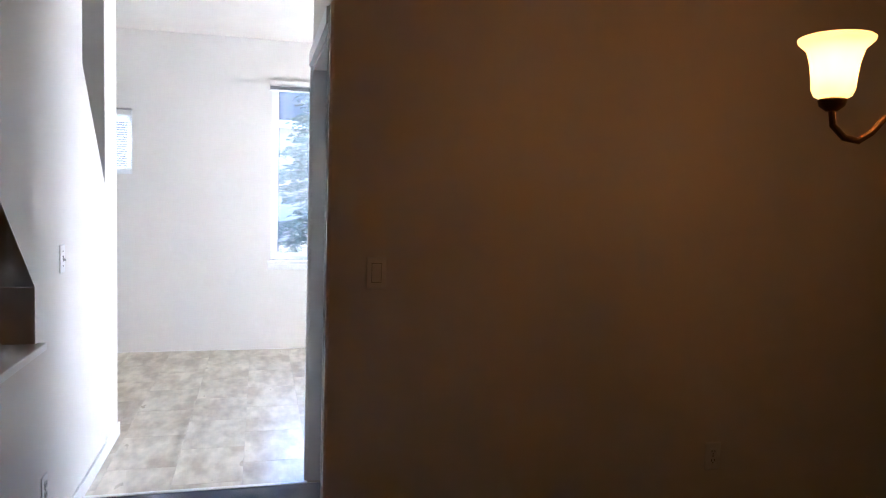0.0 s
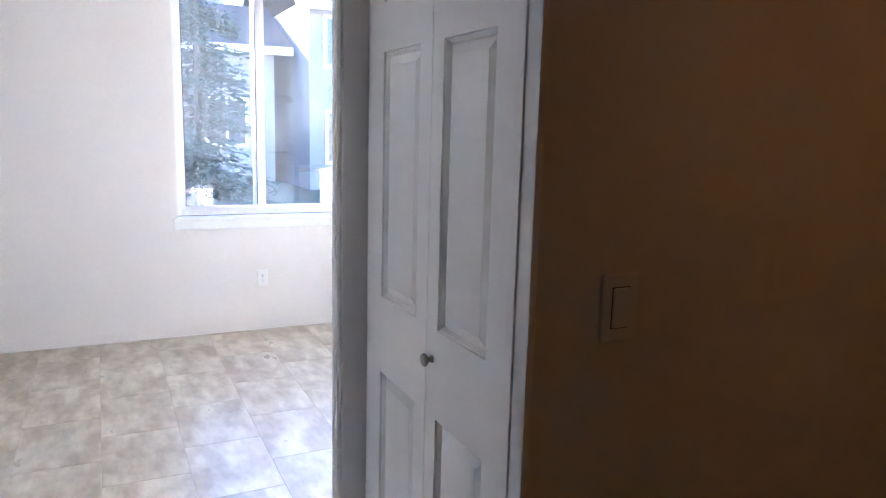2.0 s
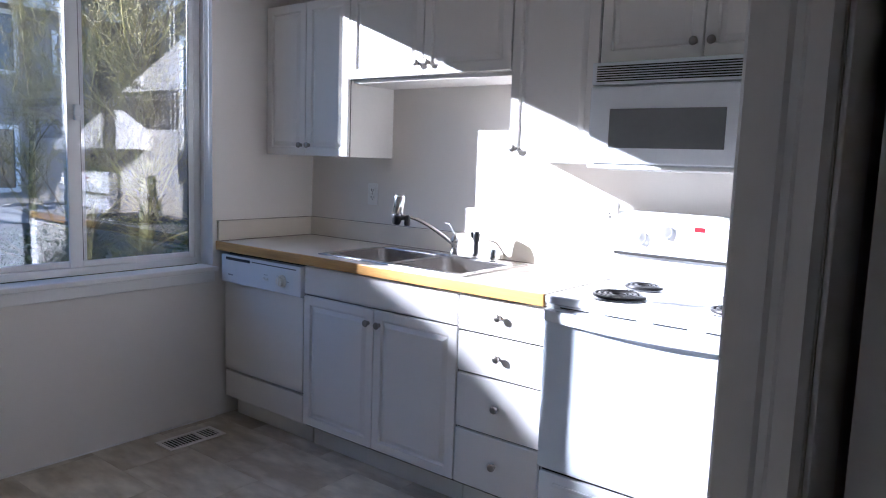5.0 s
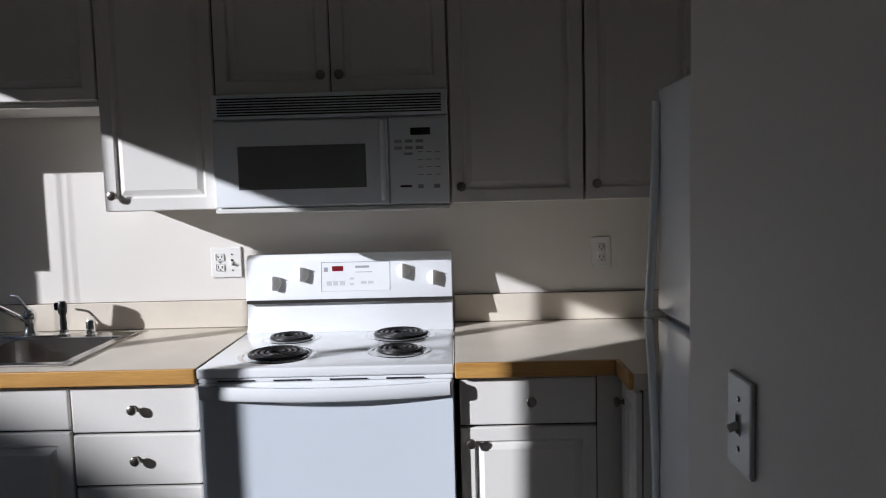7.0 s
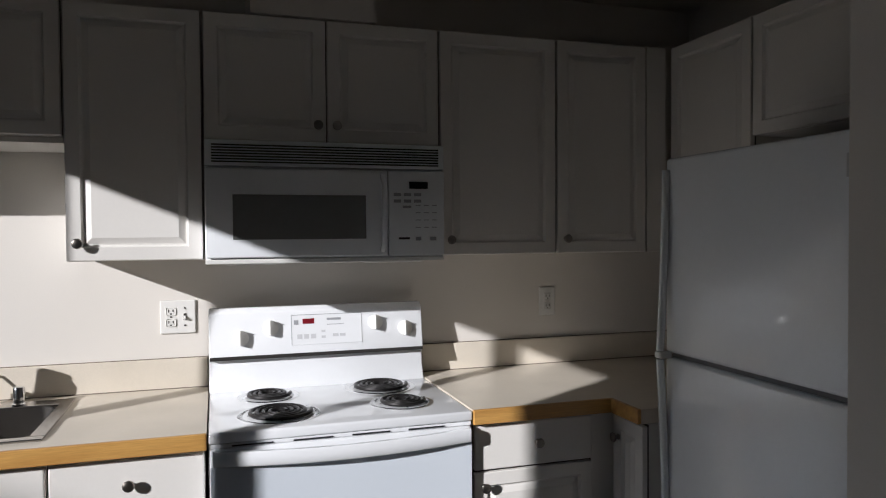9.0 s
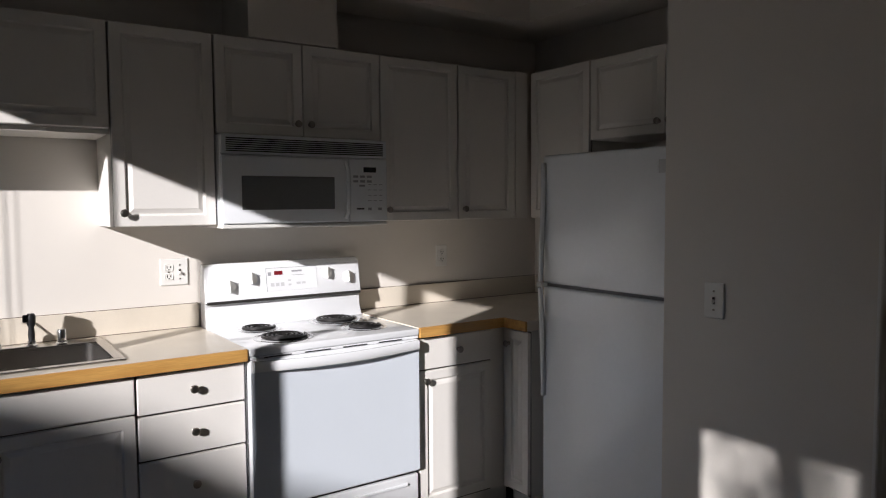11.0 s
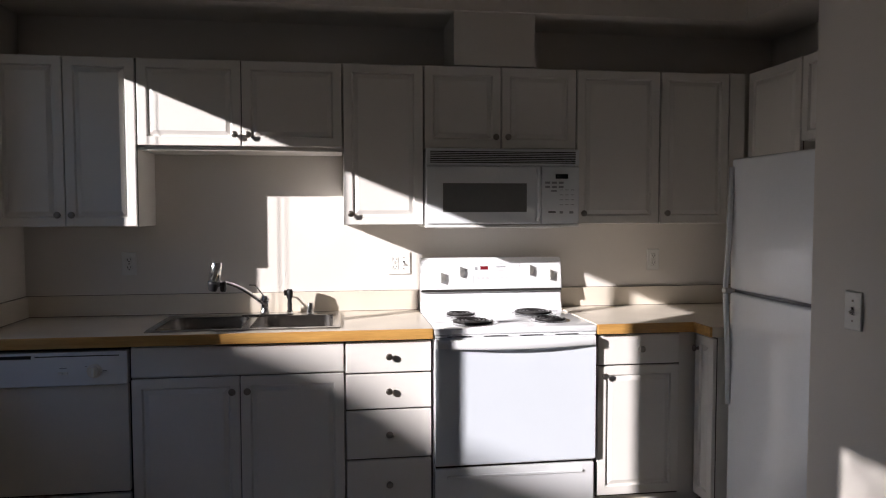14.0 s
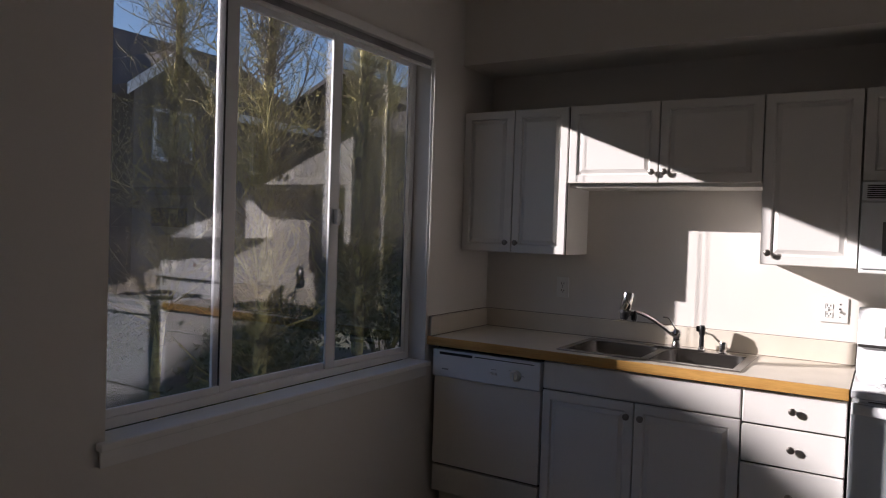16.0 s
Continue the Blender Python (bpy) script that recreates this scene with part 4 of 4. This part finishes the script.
plate("light_switch", (3.405, SE, 1.13), 180, "white toggle switch on the hall wall", "t")
plate("wall_outlet", (3.69, SE, 0.28), 180, "white wall outlet low on the hall wall", "o")


def floor_vent():
    v = thing("floor_vent", (0.195, -0.92, 0.004), "tan metal floor register beside the window wall", "vent")
    part("frame", boxes([(-0.07, -0.05, -0.15, 0.15, 0, 0.005), (0.05, 0.07, -0.15, 0.15, 0, 0.005), (-0.05, 0.05, -0.15, -0.13, 0, 0.005), (-0.05, 0.05, 0.13, 0.15, 0, 0.005)], 0.001), BISQUE, v)
    part("well", box(-0.05, 0.05, -0.13, 0.13, 0.0, 0.0012), DARKGAP, v, "dark opening")
    sl = None
    for i in range(15):
        y = -0.121 + i * 0.0173
        if sl is None:
            sl = part("slat", box(-0.05, 0.05, -0.002, 0.002, 0.001, 0.0045), BISQUE, v, at=(0, y, 0))
        else:
            again(sl, v, (0, y, 0))
    part("lever_plate", box(-0.05, 0.05, 0.04, 0.055, 0.001, 0.005), BISQUE, v)


floor_vent()


# ---- chandelier in the dining room ----
def chandelier():
    cx, cy = 5.385, -1.08
    c = thing("chandelier", (cx, cy, 1.645), "antique brass chandelier with amber glass bell shades, lit", "chandelier")
    part("stem", lathe([(0.0001, -0.12), (0.012, -0.115), (0.03, -0.09), (0.018, -0.06), (0.03, -0.02), (0.022, 0.06), (0.012, 0.1), (0.009, 0.2), (0.009, H - 1.645)], 16), BRASS, c, smooth=True)
    part("canopy", lathe([(0.065, H - 1.645 - 0.001), (0.06, H - 1.645 - 0.02), (0.02, H - 1.645 - 0.035)], 20), BRASS, c, smooth=True)
    R = 0.31
    a0 = math.degrees(math.atan2(-0.29, -0.11))
    for i in range(3):
        a = radians(a0 + 120 * i)
        ca, sa = math.cos(a), math.sin(a)
        pts = [(r * ca, r * sa, z) for r, z in ((0.02, -0.02), (0.06, 0.0), (0.11, 0.012), (0.16, 0.006), (0.20, -0.018), (0.225, -0.05), (0.25, -0.068), (0.28, -0.062), (R - 0.005, -0.035), (R, 0.0))]
        arm = part("arm", tube(pts, 0.0075, 9), BRASS, c, smooth=True)
        part("cup", lathe([(0.012, -0.005), (0.026, 0.006), (0.03, 0.02), (0.022, 0.026)], 16), BRASS, arm, at=(R * ca, R * sa, 0.0), smooth=True)
        sh = part("shade", lathe([(0.026, 0.022), (0.038, 0.028), (0.044, 0.042), (0.046, 0.07), (0.05, 0.10), (0.058, 0.127), (0.070, 0.138), (0.076, 0.144), (0.077, 0.151), (0.072, 0.155), (0.066, 0.152), (0.053, 0.128), (0.046, 0.10), (0.042, 0.07), (0.04, 0.045), (0.024, 0.03)], 28),
             SHADE, arm, "glowing amber glass bell shade", at=(R * ca, R * sa, 0.0), smooth=True)
        sh.visible_shadow = False
        part("bulb", lathe([(0.0001, 0.03), (0.014, 0.034), (0.026, 0.06), (0.022, 0.085), (0.0001, 0.098)], 14), BULB, arm, at=(R * ca, R * sa, 0.0), smooth=True)
        lm = new("lamp", bpy.data.lights.new("lamp", "POINT"))
        lm.data.energy = 0.034
        lm.data.shadow_soft_size = 0.03
        lm.data.color = (1.0, 0.40, 0.12)
        lm.location = (R * ca, R * sa, 0.12)
        lm.parent = c


BULB = glow("bulb_glow", (1.0, 0.78, 0.42), 0.3)
SHADE = glow("amber_shade", (1.0, 0.70, 0.26), 0.03)
sn, sk = SHADE.node_tree.nodes, SHADE.node_tree.links
sw = sn.new("ShaderNodeTexNoise")
sw.inputs["Scale"].default_value = 22
sr = sn.new("ShaderNodeMapRange")
sr.inputs["From Min"].default_value = 0.3
sr.inputs["From Max"].default_value = 0.7
sr.inputs["To Min"].default_value = 0.016
sr.inputs["To Max"].default_value = 0.024
sk.new(sn.new("ShaderNodeTexCoord").outputs["Object"], sw.inputs["Vector"])
sk.new(sw.outputs["Fac"], sr.inputs["Value"])
sk.new(sr.outputs[0], sn["Principled BSDF"].inputs["Emission Strength"])
through_glass = sn.new("ShaderNodeBsdfTranslucent")
through_glass.inputs[0].default_value = (1.0, 0.9, 0.62, 1)
lit = sn.new("ShaderNodeMixShader")
lit.inputs[0].default_value = 0.6
sk.new(sn["Principled BSDF"].outputs[0], lit.inputs[1])
sk.new(through_glass.outputs[0], lit.inputs[2])
sk.new(lit.outputs[0], sn["Material Output"].inputs[0])
chandelier()


# ---- outdoors ----
G = -0.35
tagged(part("ground", box(-300, OUT - 0.01, -300, 300, G - 0.3, G), GROUND), "dark mulch and grass ground outside", "ground", kind="structure")


def house(name, x, y0, y1, eave, ridge, mat, windows, label, depth=8.0, gables=()):
    """A two-storey house whose front faces east at x; local axes are the world's."""
    h = thing(name, (x, 0, G), label, "house")
    body = part("wall", box(-depth, 0, y0, y1, 0, eave), mat, h)
    n = int(eave / 0.2)
    bm = bmesh.new()
    for i in range(n):
        box(0.0, 0.022, y0, y1, 0.2 * i, 0.2 * i + 0.19, bm=bm)
    tagged(part("siding", bm, mat, body), kind="stuff")
    bm = bmesh.new()
    o = 0.45
    sl = (ridge - eave) / (depth / 2)
    for s in (0, 1):
        xa = o if s == 0 else -depth - o
        za = eave - o * sl
        v = [bm.verts.new(p) for p in ((xa, y0 - o, za), (xa, y1 + o, za), (-depth / 2, y1 + o, ridge), (-depth / 2, y0 - o, ridge),
                                       (xa, y0 - o, za + 0.16), (xa, y1 + o, za + 0.16), (-depth / 2, y1 + o, ridge + 0.16), (-depth / 2, y0 - o, ridge + 0.16))]
        for q in ((0, 1, 2, 3), (4, 5, 6, 7), (0, 1, 5, 4), (1, 2, 6, 5), (3, 0, 4, 7)):
            bm.faces.new([v[i] for i in q])
    part("roof", bm, ROOF, h)
    part("fascia", box(o, o + 0.03, y0 - o, y1 + o, eave - o * sl - 0.06, eave - o * sl + 0.17), FASCIA, h, "white fascia board")
    for yg, wg, hg in gables:
        g = part("gable", prism([(-wg / 2, 0), (wg / 2, 0), (wg / 2, eave), (0, eave + hg), (-wg / 2, eave)], 0, 1.2), mat, h, at=(1.2, yg, 0), rot=(0, 0, 90))
        g.location = (1.2, yg, 0)
        k = hg / (wg / 2)
        bm = bmesh.new()
        for i in range(int((eave + hg) / 0.2)):
            hw = min(wg / 2, (eave + hg - 0.2 * i - 0.2) / k)
            if hw > 0.1:
                box(-hw, hw, -0.022, 0.0, 0.2 * i, 0.2 * i + 0.19, bm=bm)
        tagged(part("siding", bm, mat, g), kind="stuff")
        bm = bmesh.new()
        k = hg / (wg / 2)
        for s in (-1, 1):
            a = Vector((s * (wg / 2 + 0.4), eave - 0.4 * k))
            prism([(a.x, a.y), (0, eave + hg), (0, eave + hg + 0.2), (a.x, a.y + 0.2)], -0.35, 4.5, bm)
        part("roof", bm, ROOF, h, at=(1.2, yg, 0), rot=(0, 0, 90))
        bm = bmesh.new()
        for s in (-1, 1):
            a = Vector((s * (wg / 2 + 0.42), eave - 0.42 * k))
            prism([(a.x, a.y - 0.05), (0, eave + hg - 0.05), (0, eave + hg + 0.22), (a.x, a.y + 0.22)], -0.39, -0.352, bm)
        part("bargeboard", bm, FASCIA, h, "white bargeboard", at=(1.2, yg, 0), rot=(0, 0, 90))
    for wy, wz, ww, wh, out in windows:
        xo = 0.03 + out
        w = part("window", boxes([(xo, xo + 0.05, wy - ww / 2, wy - ww / 2 + 0.1, wz, wz + wh), (xo, xo + 0.05, wy + ww / 2 - 0.1, wy + ww / 2, wz, wz + wh), (xo, xo + 0.045, wy - ww / 2 + 0.1, wy + ww / 2 - 0.1, wz, wz + 0.1),
                                  (xo, xo + 0.045, wy - ww / 2 + 0.1, wy + ww / 2 - 0.1, wz + wh - 0.1, wz + wh), (xo, xo + 0.04, wy - 0.03, wy + 0.03, wz + 0.1, wz + wh - 0.1)]), FASCIA, h, "white window trim")
        part("pane", box(xo - 0.03, xo + 0.015, wy - ww / 2 + 0.05, wy + ww / 2 - 0.05, wz + 0.05, wz + wh - 0.05), HOUSEGLASS, w)
    return h


# two houses out of view, added as sun blockers; ridges set the shadow line indoors
house("house", -13.0, -11.2, -5.0, 5.7, 8.54, SIDING2, [(-6, 3.4, 1.4, 1.3, 0), (-9, 3.4, 1.4, 1.3, 0)], "unseen two-storey sided house with a dark roof, added to block low sun")
house("house", -13.0, -22.0, -12.15, 5.5, 8.38, SIDING, [(-15, 3.3, 1.4, 1.3, 0), (-19, 3.3, 1.4, 1.3, 0)], "lower unseen two-storey sided house with a dark roof, added to block low sun")
house("house", -16.3, -2.6, 1.75, 3.95, 5.3, SIDING3, [(0.4, 1.1, 1.2, 1.4, 0)], "low pale grey sided wing with a dark roof", depth=6.0)
house("house", -24.0, -3.0, 1.6, 7.0, 8.4, SIDING3, [(-0.6, 4.6, 1.1, 1.2, 0)], "tall pale grey sided house behind the low wing", depth=6.0)
house("house", -14.5, 2.3, 5.9, 5.1, 7.6, SIDING, [(3.4, 3.3, 1.45, 1.4, 0), (3.4, 0.7, 1.35, 1.5, 0), (5.2, 3.4, 0.7, 1.0, 0)], "two-storey grey sided house with white window trim")
# same row as the grey house, its shade painted in with darker siding
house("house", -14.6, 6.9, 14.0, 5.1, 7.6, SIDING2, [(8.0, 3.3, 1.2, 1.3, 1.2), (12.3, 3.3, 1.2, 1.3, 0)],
      "two-storey house with siding coloured as in shade and a small white-trimmed gable", gables=((8.0, 2.2, 0.85),))
house("house", -9.5, 15.0, 25.0, 5.0, 6.9, SIDING2, [(17.5, 3.2, 1.3, 1.3, 1.2), (21.5, 3.2, 1.3, 1.3, 0), (17.5, 0.8, 1.5, 1.4, 1.2)], "two-storey house with siding coloured dark as in shade", gables=((17.5, 4.6, 1.8),))


def grow(bm, p, d, length, radius, depth, rng, out, spread=0.75, kids=4):
    """A limb and its side shoots."""
    pts = [Vector(p)]
    d = Vector(d).normalized()
    steps = 5
    for i in range(steps):
        d = (d + Vector((rng.uniform(-1, 1), rng.uniform(-1, 1), rng.uniform(-0.5, 1.0))) * 0.5).normalized()
        pts.append(pts[-1] + d * length / steps)
    tube(pts, max(radius, 0.0024), 3 if depth < 1 else 6, bm, taper=max(radius * 0.35, 0.0016))
    if depth == 0:
        out.append(pts)
        return
    for k in range(kids + (3 if depth == 1 else 0)):
        i = rng.randint(1, steps)
        side = Vector((rng.uniform(-1, 1), rng.uniform(-1, 1), rng.uniform(-0.1, 0.8))).normalized()
        grow(bm, pts[i], d * (1 - spread) + side * spread, length * rng.uniform(0.45, 0.7), radius * 0.5, depth - 1, rng, out, spread, kids)


def bare_tree(x, y, height, radius, seed, label, depth=3, leaves=True, shoots=420):
    rng = random.Random(seed)
    t = thing("tree", (x, y, G), label, "tree")
    bm = bmesh.new()
    out = []
    pts = [Vector((0, 0, -0.05))]
    for i in range(9):
        pts.append(pts[-1] + Vector((rng.uniform(-0.06, 0.06), rng.uniform(-0.06, 0.06), height / 9)))
    tube(pts, radius, 10, bm, taper=radius * 0.25)
    part("trunk", bm, BARK, t, smooth=True)
    bm = bmesh.new()
    for i in range(66):
        k = rng.randint(1, 8)
        f = 1 - k / 11
        a = rng.uniform(0, 6.28)
        grow(bm, pts[k] + (pts[k + 1] - pts[k]) * rng.random(), (math.cos(a), math.sin(a), rng.uniform(0.6, 2.0)), height * 0.13 * (0.4 + f), radius * 0.12 * (0.5 + f), depth - 1, rng, out)
    for i in range(shoots):
        k = rng.randint(1, 8)
        a = rng.uniform(0, 6.28)
        grow(bm, pts[k] + (pts[k + 1] - pts[k]) * rng.random(), (math.cos(a), math.sin(a), rng.uniform(0.2, 1.4)), rng.uniform(0.15, 0.55), 0.004, 0, rng, out)
    part("limbs", bm, TWIG, t, "mossy bare branches")
    if leaves:
        bm = bmesh.new()
        for tw in out:
            for p in tw[1:]:
                for _ in range(2):
                    q = p + Vector((rng.uniform(-1, 1), rng.uniform(-1, 1), rng.uniform(-1, 1))) * 0.03
                    a, b = [Vector((rng.uniform(-1, 1), rng.uniform(-1, 1), rng.uniform(-1, 1))) * 0.011 for _ in range(2)]
                    bm.faces.new([bm.verts.new(q), bm.verts.new(q + a), bm.verts.new(q + a + b), bm.verts.new(q + b)])
        tagged(part("buds", bm, MOSS, t, "yellow-green moss and buds"), kind="stuff")
    return t


def bush(x, y, r, h, seed, label):
    rng = random.Random(seed)
    t = thing("bush", (x, y, G), label, "bush")
    bm = bmesh.new()
    for i in range(14):
        a = rng.uniform(0, 6.28)
        tube([(0, 0, 0), (0.3 * r * math.cos(a), 0.3 * r * math.sin(a), h * 0.5), (0.8 * r * math.cos(a), 0.8 * r * math.sin(a), h * rng.uniform(0.7, 1))], 0.012, 5, bm, taper=0.004)
    part("stems", bm, TWIG, t)
    bm = bmesh.new()
    for i in range(2600):
        u = Vector((rng.gauss(0, 1), rng.gauss(0, 1), rng.gauss(0, 1))).normalized() * rng.uniform(0.55, 1.0)
        lump = 0.75 + 0.4 * noise.noise(u * 2.5 + Vector((seed, 0, 0)))
        q = Vector((u.x * r * lump, u.y * r * lump, h * 0.5 + u.z * h * 0.52 * lump))
        if q.z < 0.02:
            continue
        a, b = [Vector((rng.uniform(-1, 1), rng.uniform(-1, 1), rng.uniform(-1, 1))) * 0.04 for _ in range(2)]
        bm.faces.new([bm.verts.new(q), bm.verts.new(q + a), bm.verts.new(q + a + b), bm.verts.new(q + b)])
    tagged(part("foliage", bm, LEAF, t), kind="stuff")


def conifer(x, y, h, r, seed, label):
    rng = random.Random(seed)
    t = thing("tree", (x, y, G), label, "tree")
    part("trunk", tube([(0, 0, 0), (0.03, 0, h * 0.5), (0, 0.02, h)], 0.09, 8, taper=0.02), GAPSHADE_BARK, t)
    bm = bmesh.new()
    bl = bmesh.new()
    for i in range(250):
        z = h * (0.1 + 0.88 * rng.random() ** 1.2)
        L = r * (1.05 - z / h) * rng.uniform(0.6, 1.1)
        a = rng.uniform(0, 6.28)
        d = Vector((math.cos(a), math.sin(a), 0))
        p0, p1 = Vector((0, 0, z)), Vector((0, 0, z)) + d * L + Vector((0, 0, -0.22 * L))
        tube([p0, p1], 0.014, 4, bm, taper=0.004)
        for k in range(int(60 * L) + 16):
            s = rng.uniform(0.12, 1.0)
            q = p0.lerp(p1, s) + Vector((rng.uniform(-1, 1), rng.uniform(-1, 1), rng.uniform(-1, 0.3))) * 0.10
            u = (d * rng.uniform(0.2, 1) + Vector((rng.uniform(-1, 1), rng.uniform(-1, 1), rng.uniform(-0.6, 0.2)))) * 0.07
            w = Vector((rng.uniform(-1, 1), rng.uniform(-1, 1), rng.uniform(-1, 1))) * 0.03
            bl.faces.new([bl.verts.new(q), bl.verts.new(q + u + w), bl.verts.new(q + u * 1.6), bl.verts.new(q + u - w)])
    part("branches", bm, GAPSHADE_BARK, t)
    tagged(part("needles", bl, NEEDLE, t), kind="stuff")


MOSS = material("moss_bud", (0.45, 0.38, 0.10), 0.8, spread=0.3, scale=6, second=(0.12, 0.10, 0.04))
bare_tree(-1.95, 0.05, 6.4, 0.06, 11, "bare tree with a mossy yellow trunk outside the window", shoots=1300)
bare_tree(-3.6, 0.35, 6.2, 0.05, 5, "bare mossy tree further out", shoots=1000)
bare_tree(-2.9, 2.45, 6.4, 0.06, 8, "bare tree with fine twigs", shoots=900)
bare_tree(-5.4, 6.2, 6.6, 0.07, 17, "bare tree with fine twigs")
bare_tree(-8.5, 1.9, 5.2, 0.06, 21, "bare tree before the grey house")
# added out of view on the sun's line, to mottle the closet wall patch
bare_tree(-3.0, -5.75, 4.8, 0.05, 31, "unseen bare tree added so its branches shade the small window", leaves=False, shoots=900)
conifer(-8.6, -1.3, 6.2, 1.5, 3, "dark green conifer outside the window")
bush(-2.3, 0.35, 0.8, 1.0, 1, "shaded green bush below the window")
bush(-4.2, 2.4, 1.1, 1.1, 2, "dark green bush beneath the trees")
bush(-5.6, 0.9, 1.0, 0.9, 4, "low dark green hedge bush")
bush(-3.2, 3.3, 1.2, 1.9, 9, "tall dark bush beneath the trees")
bare_tree(-4.4, 4.3, 5.8, 0.06, 41, "bare tree with fine mossy twigs", shoots=1000)
bush(-4.0, 4.6, 1.2, 1.5, 6, "dark green bush beneath the trees")


# ---- floor tiles ----
TW, TL = 0.3335, 0.498
tile_ob = None
for i in range(-9, 9):
    y = -2.98 + i * TW
    if y + TW < -5.84 or y > -0.0:
        continue
    off = 0.0 if i % 2 == 0 else TL / 2
    for j in range(-3, 8):
        x = 1.04 + off + (j - 2) * TL
        x0, x1, y0, y1 = max(x, 0.0), min(x + TL, 3.105), max(y, -5.84), min(y + TW, 0.0)
        if x1 - x0 < 0.02 or y1 - y0 < 0.02:
            continue
        whole = x1 - x0 > TL - 1e-6 and y1 - y0 > TW - 1e-6
        if whole and tile_ob:
            again(tile_ob, FLOOR, (x0, y0, 0))
            continue
        g = 0.0007
        o = part("tile", box(g, x1 - x0 - g, g, y1 - y0 - g, -0.006, 0.0, 0.0005, 1), TILE, FLOOR, at=(x0, y0, 0))
        if whole:
            tile_ob = o
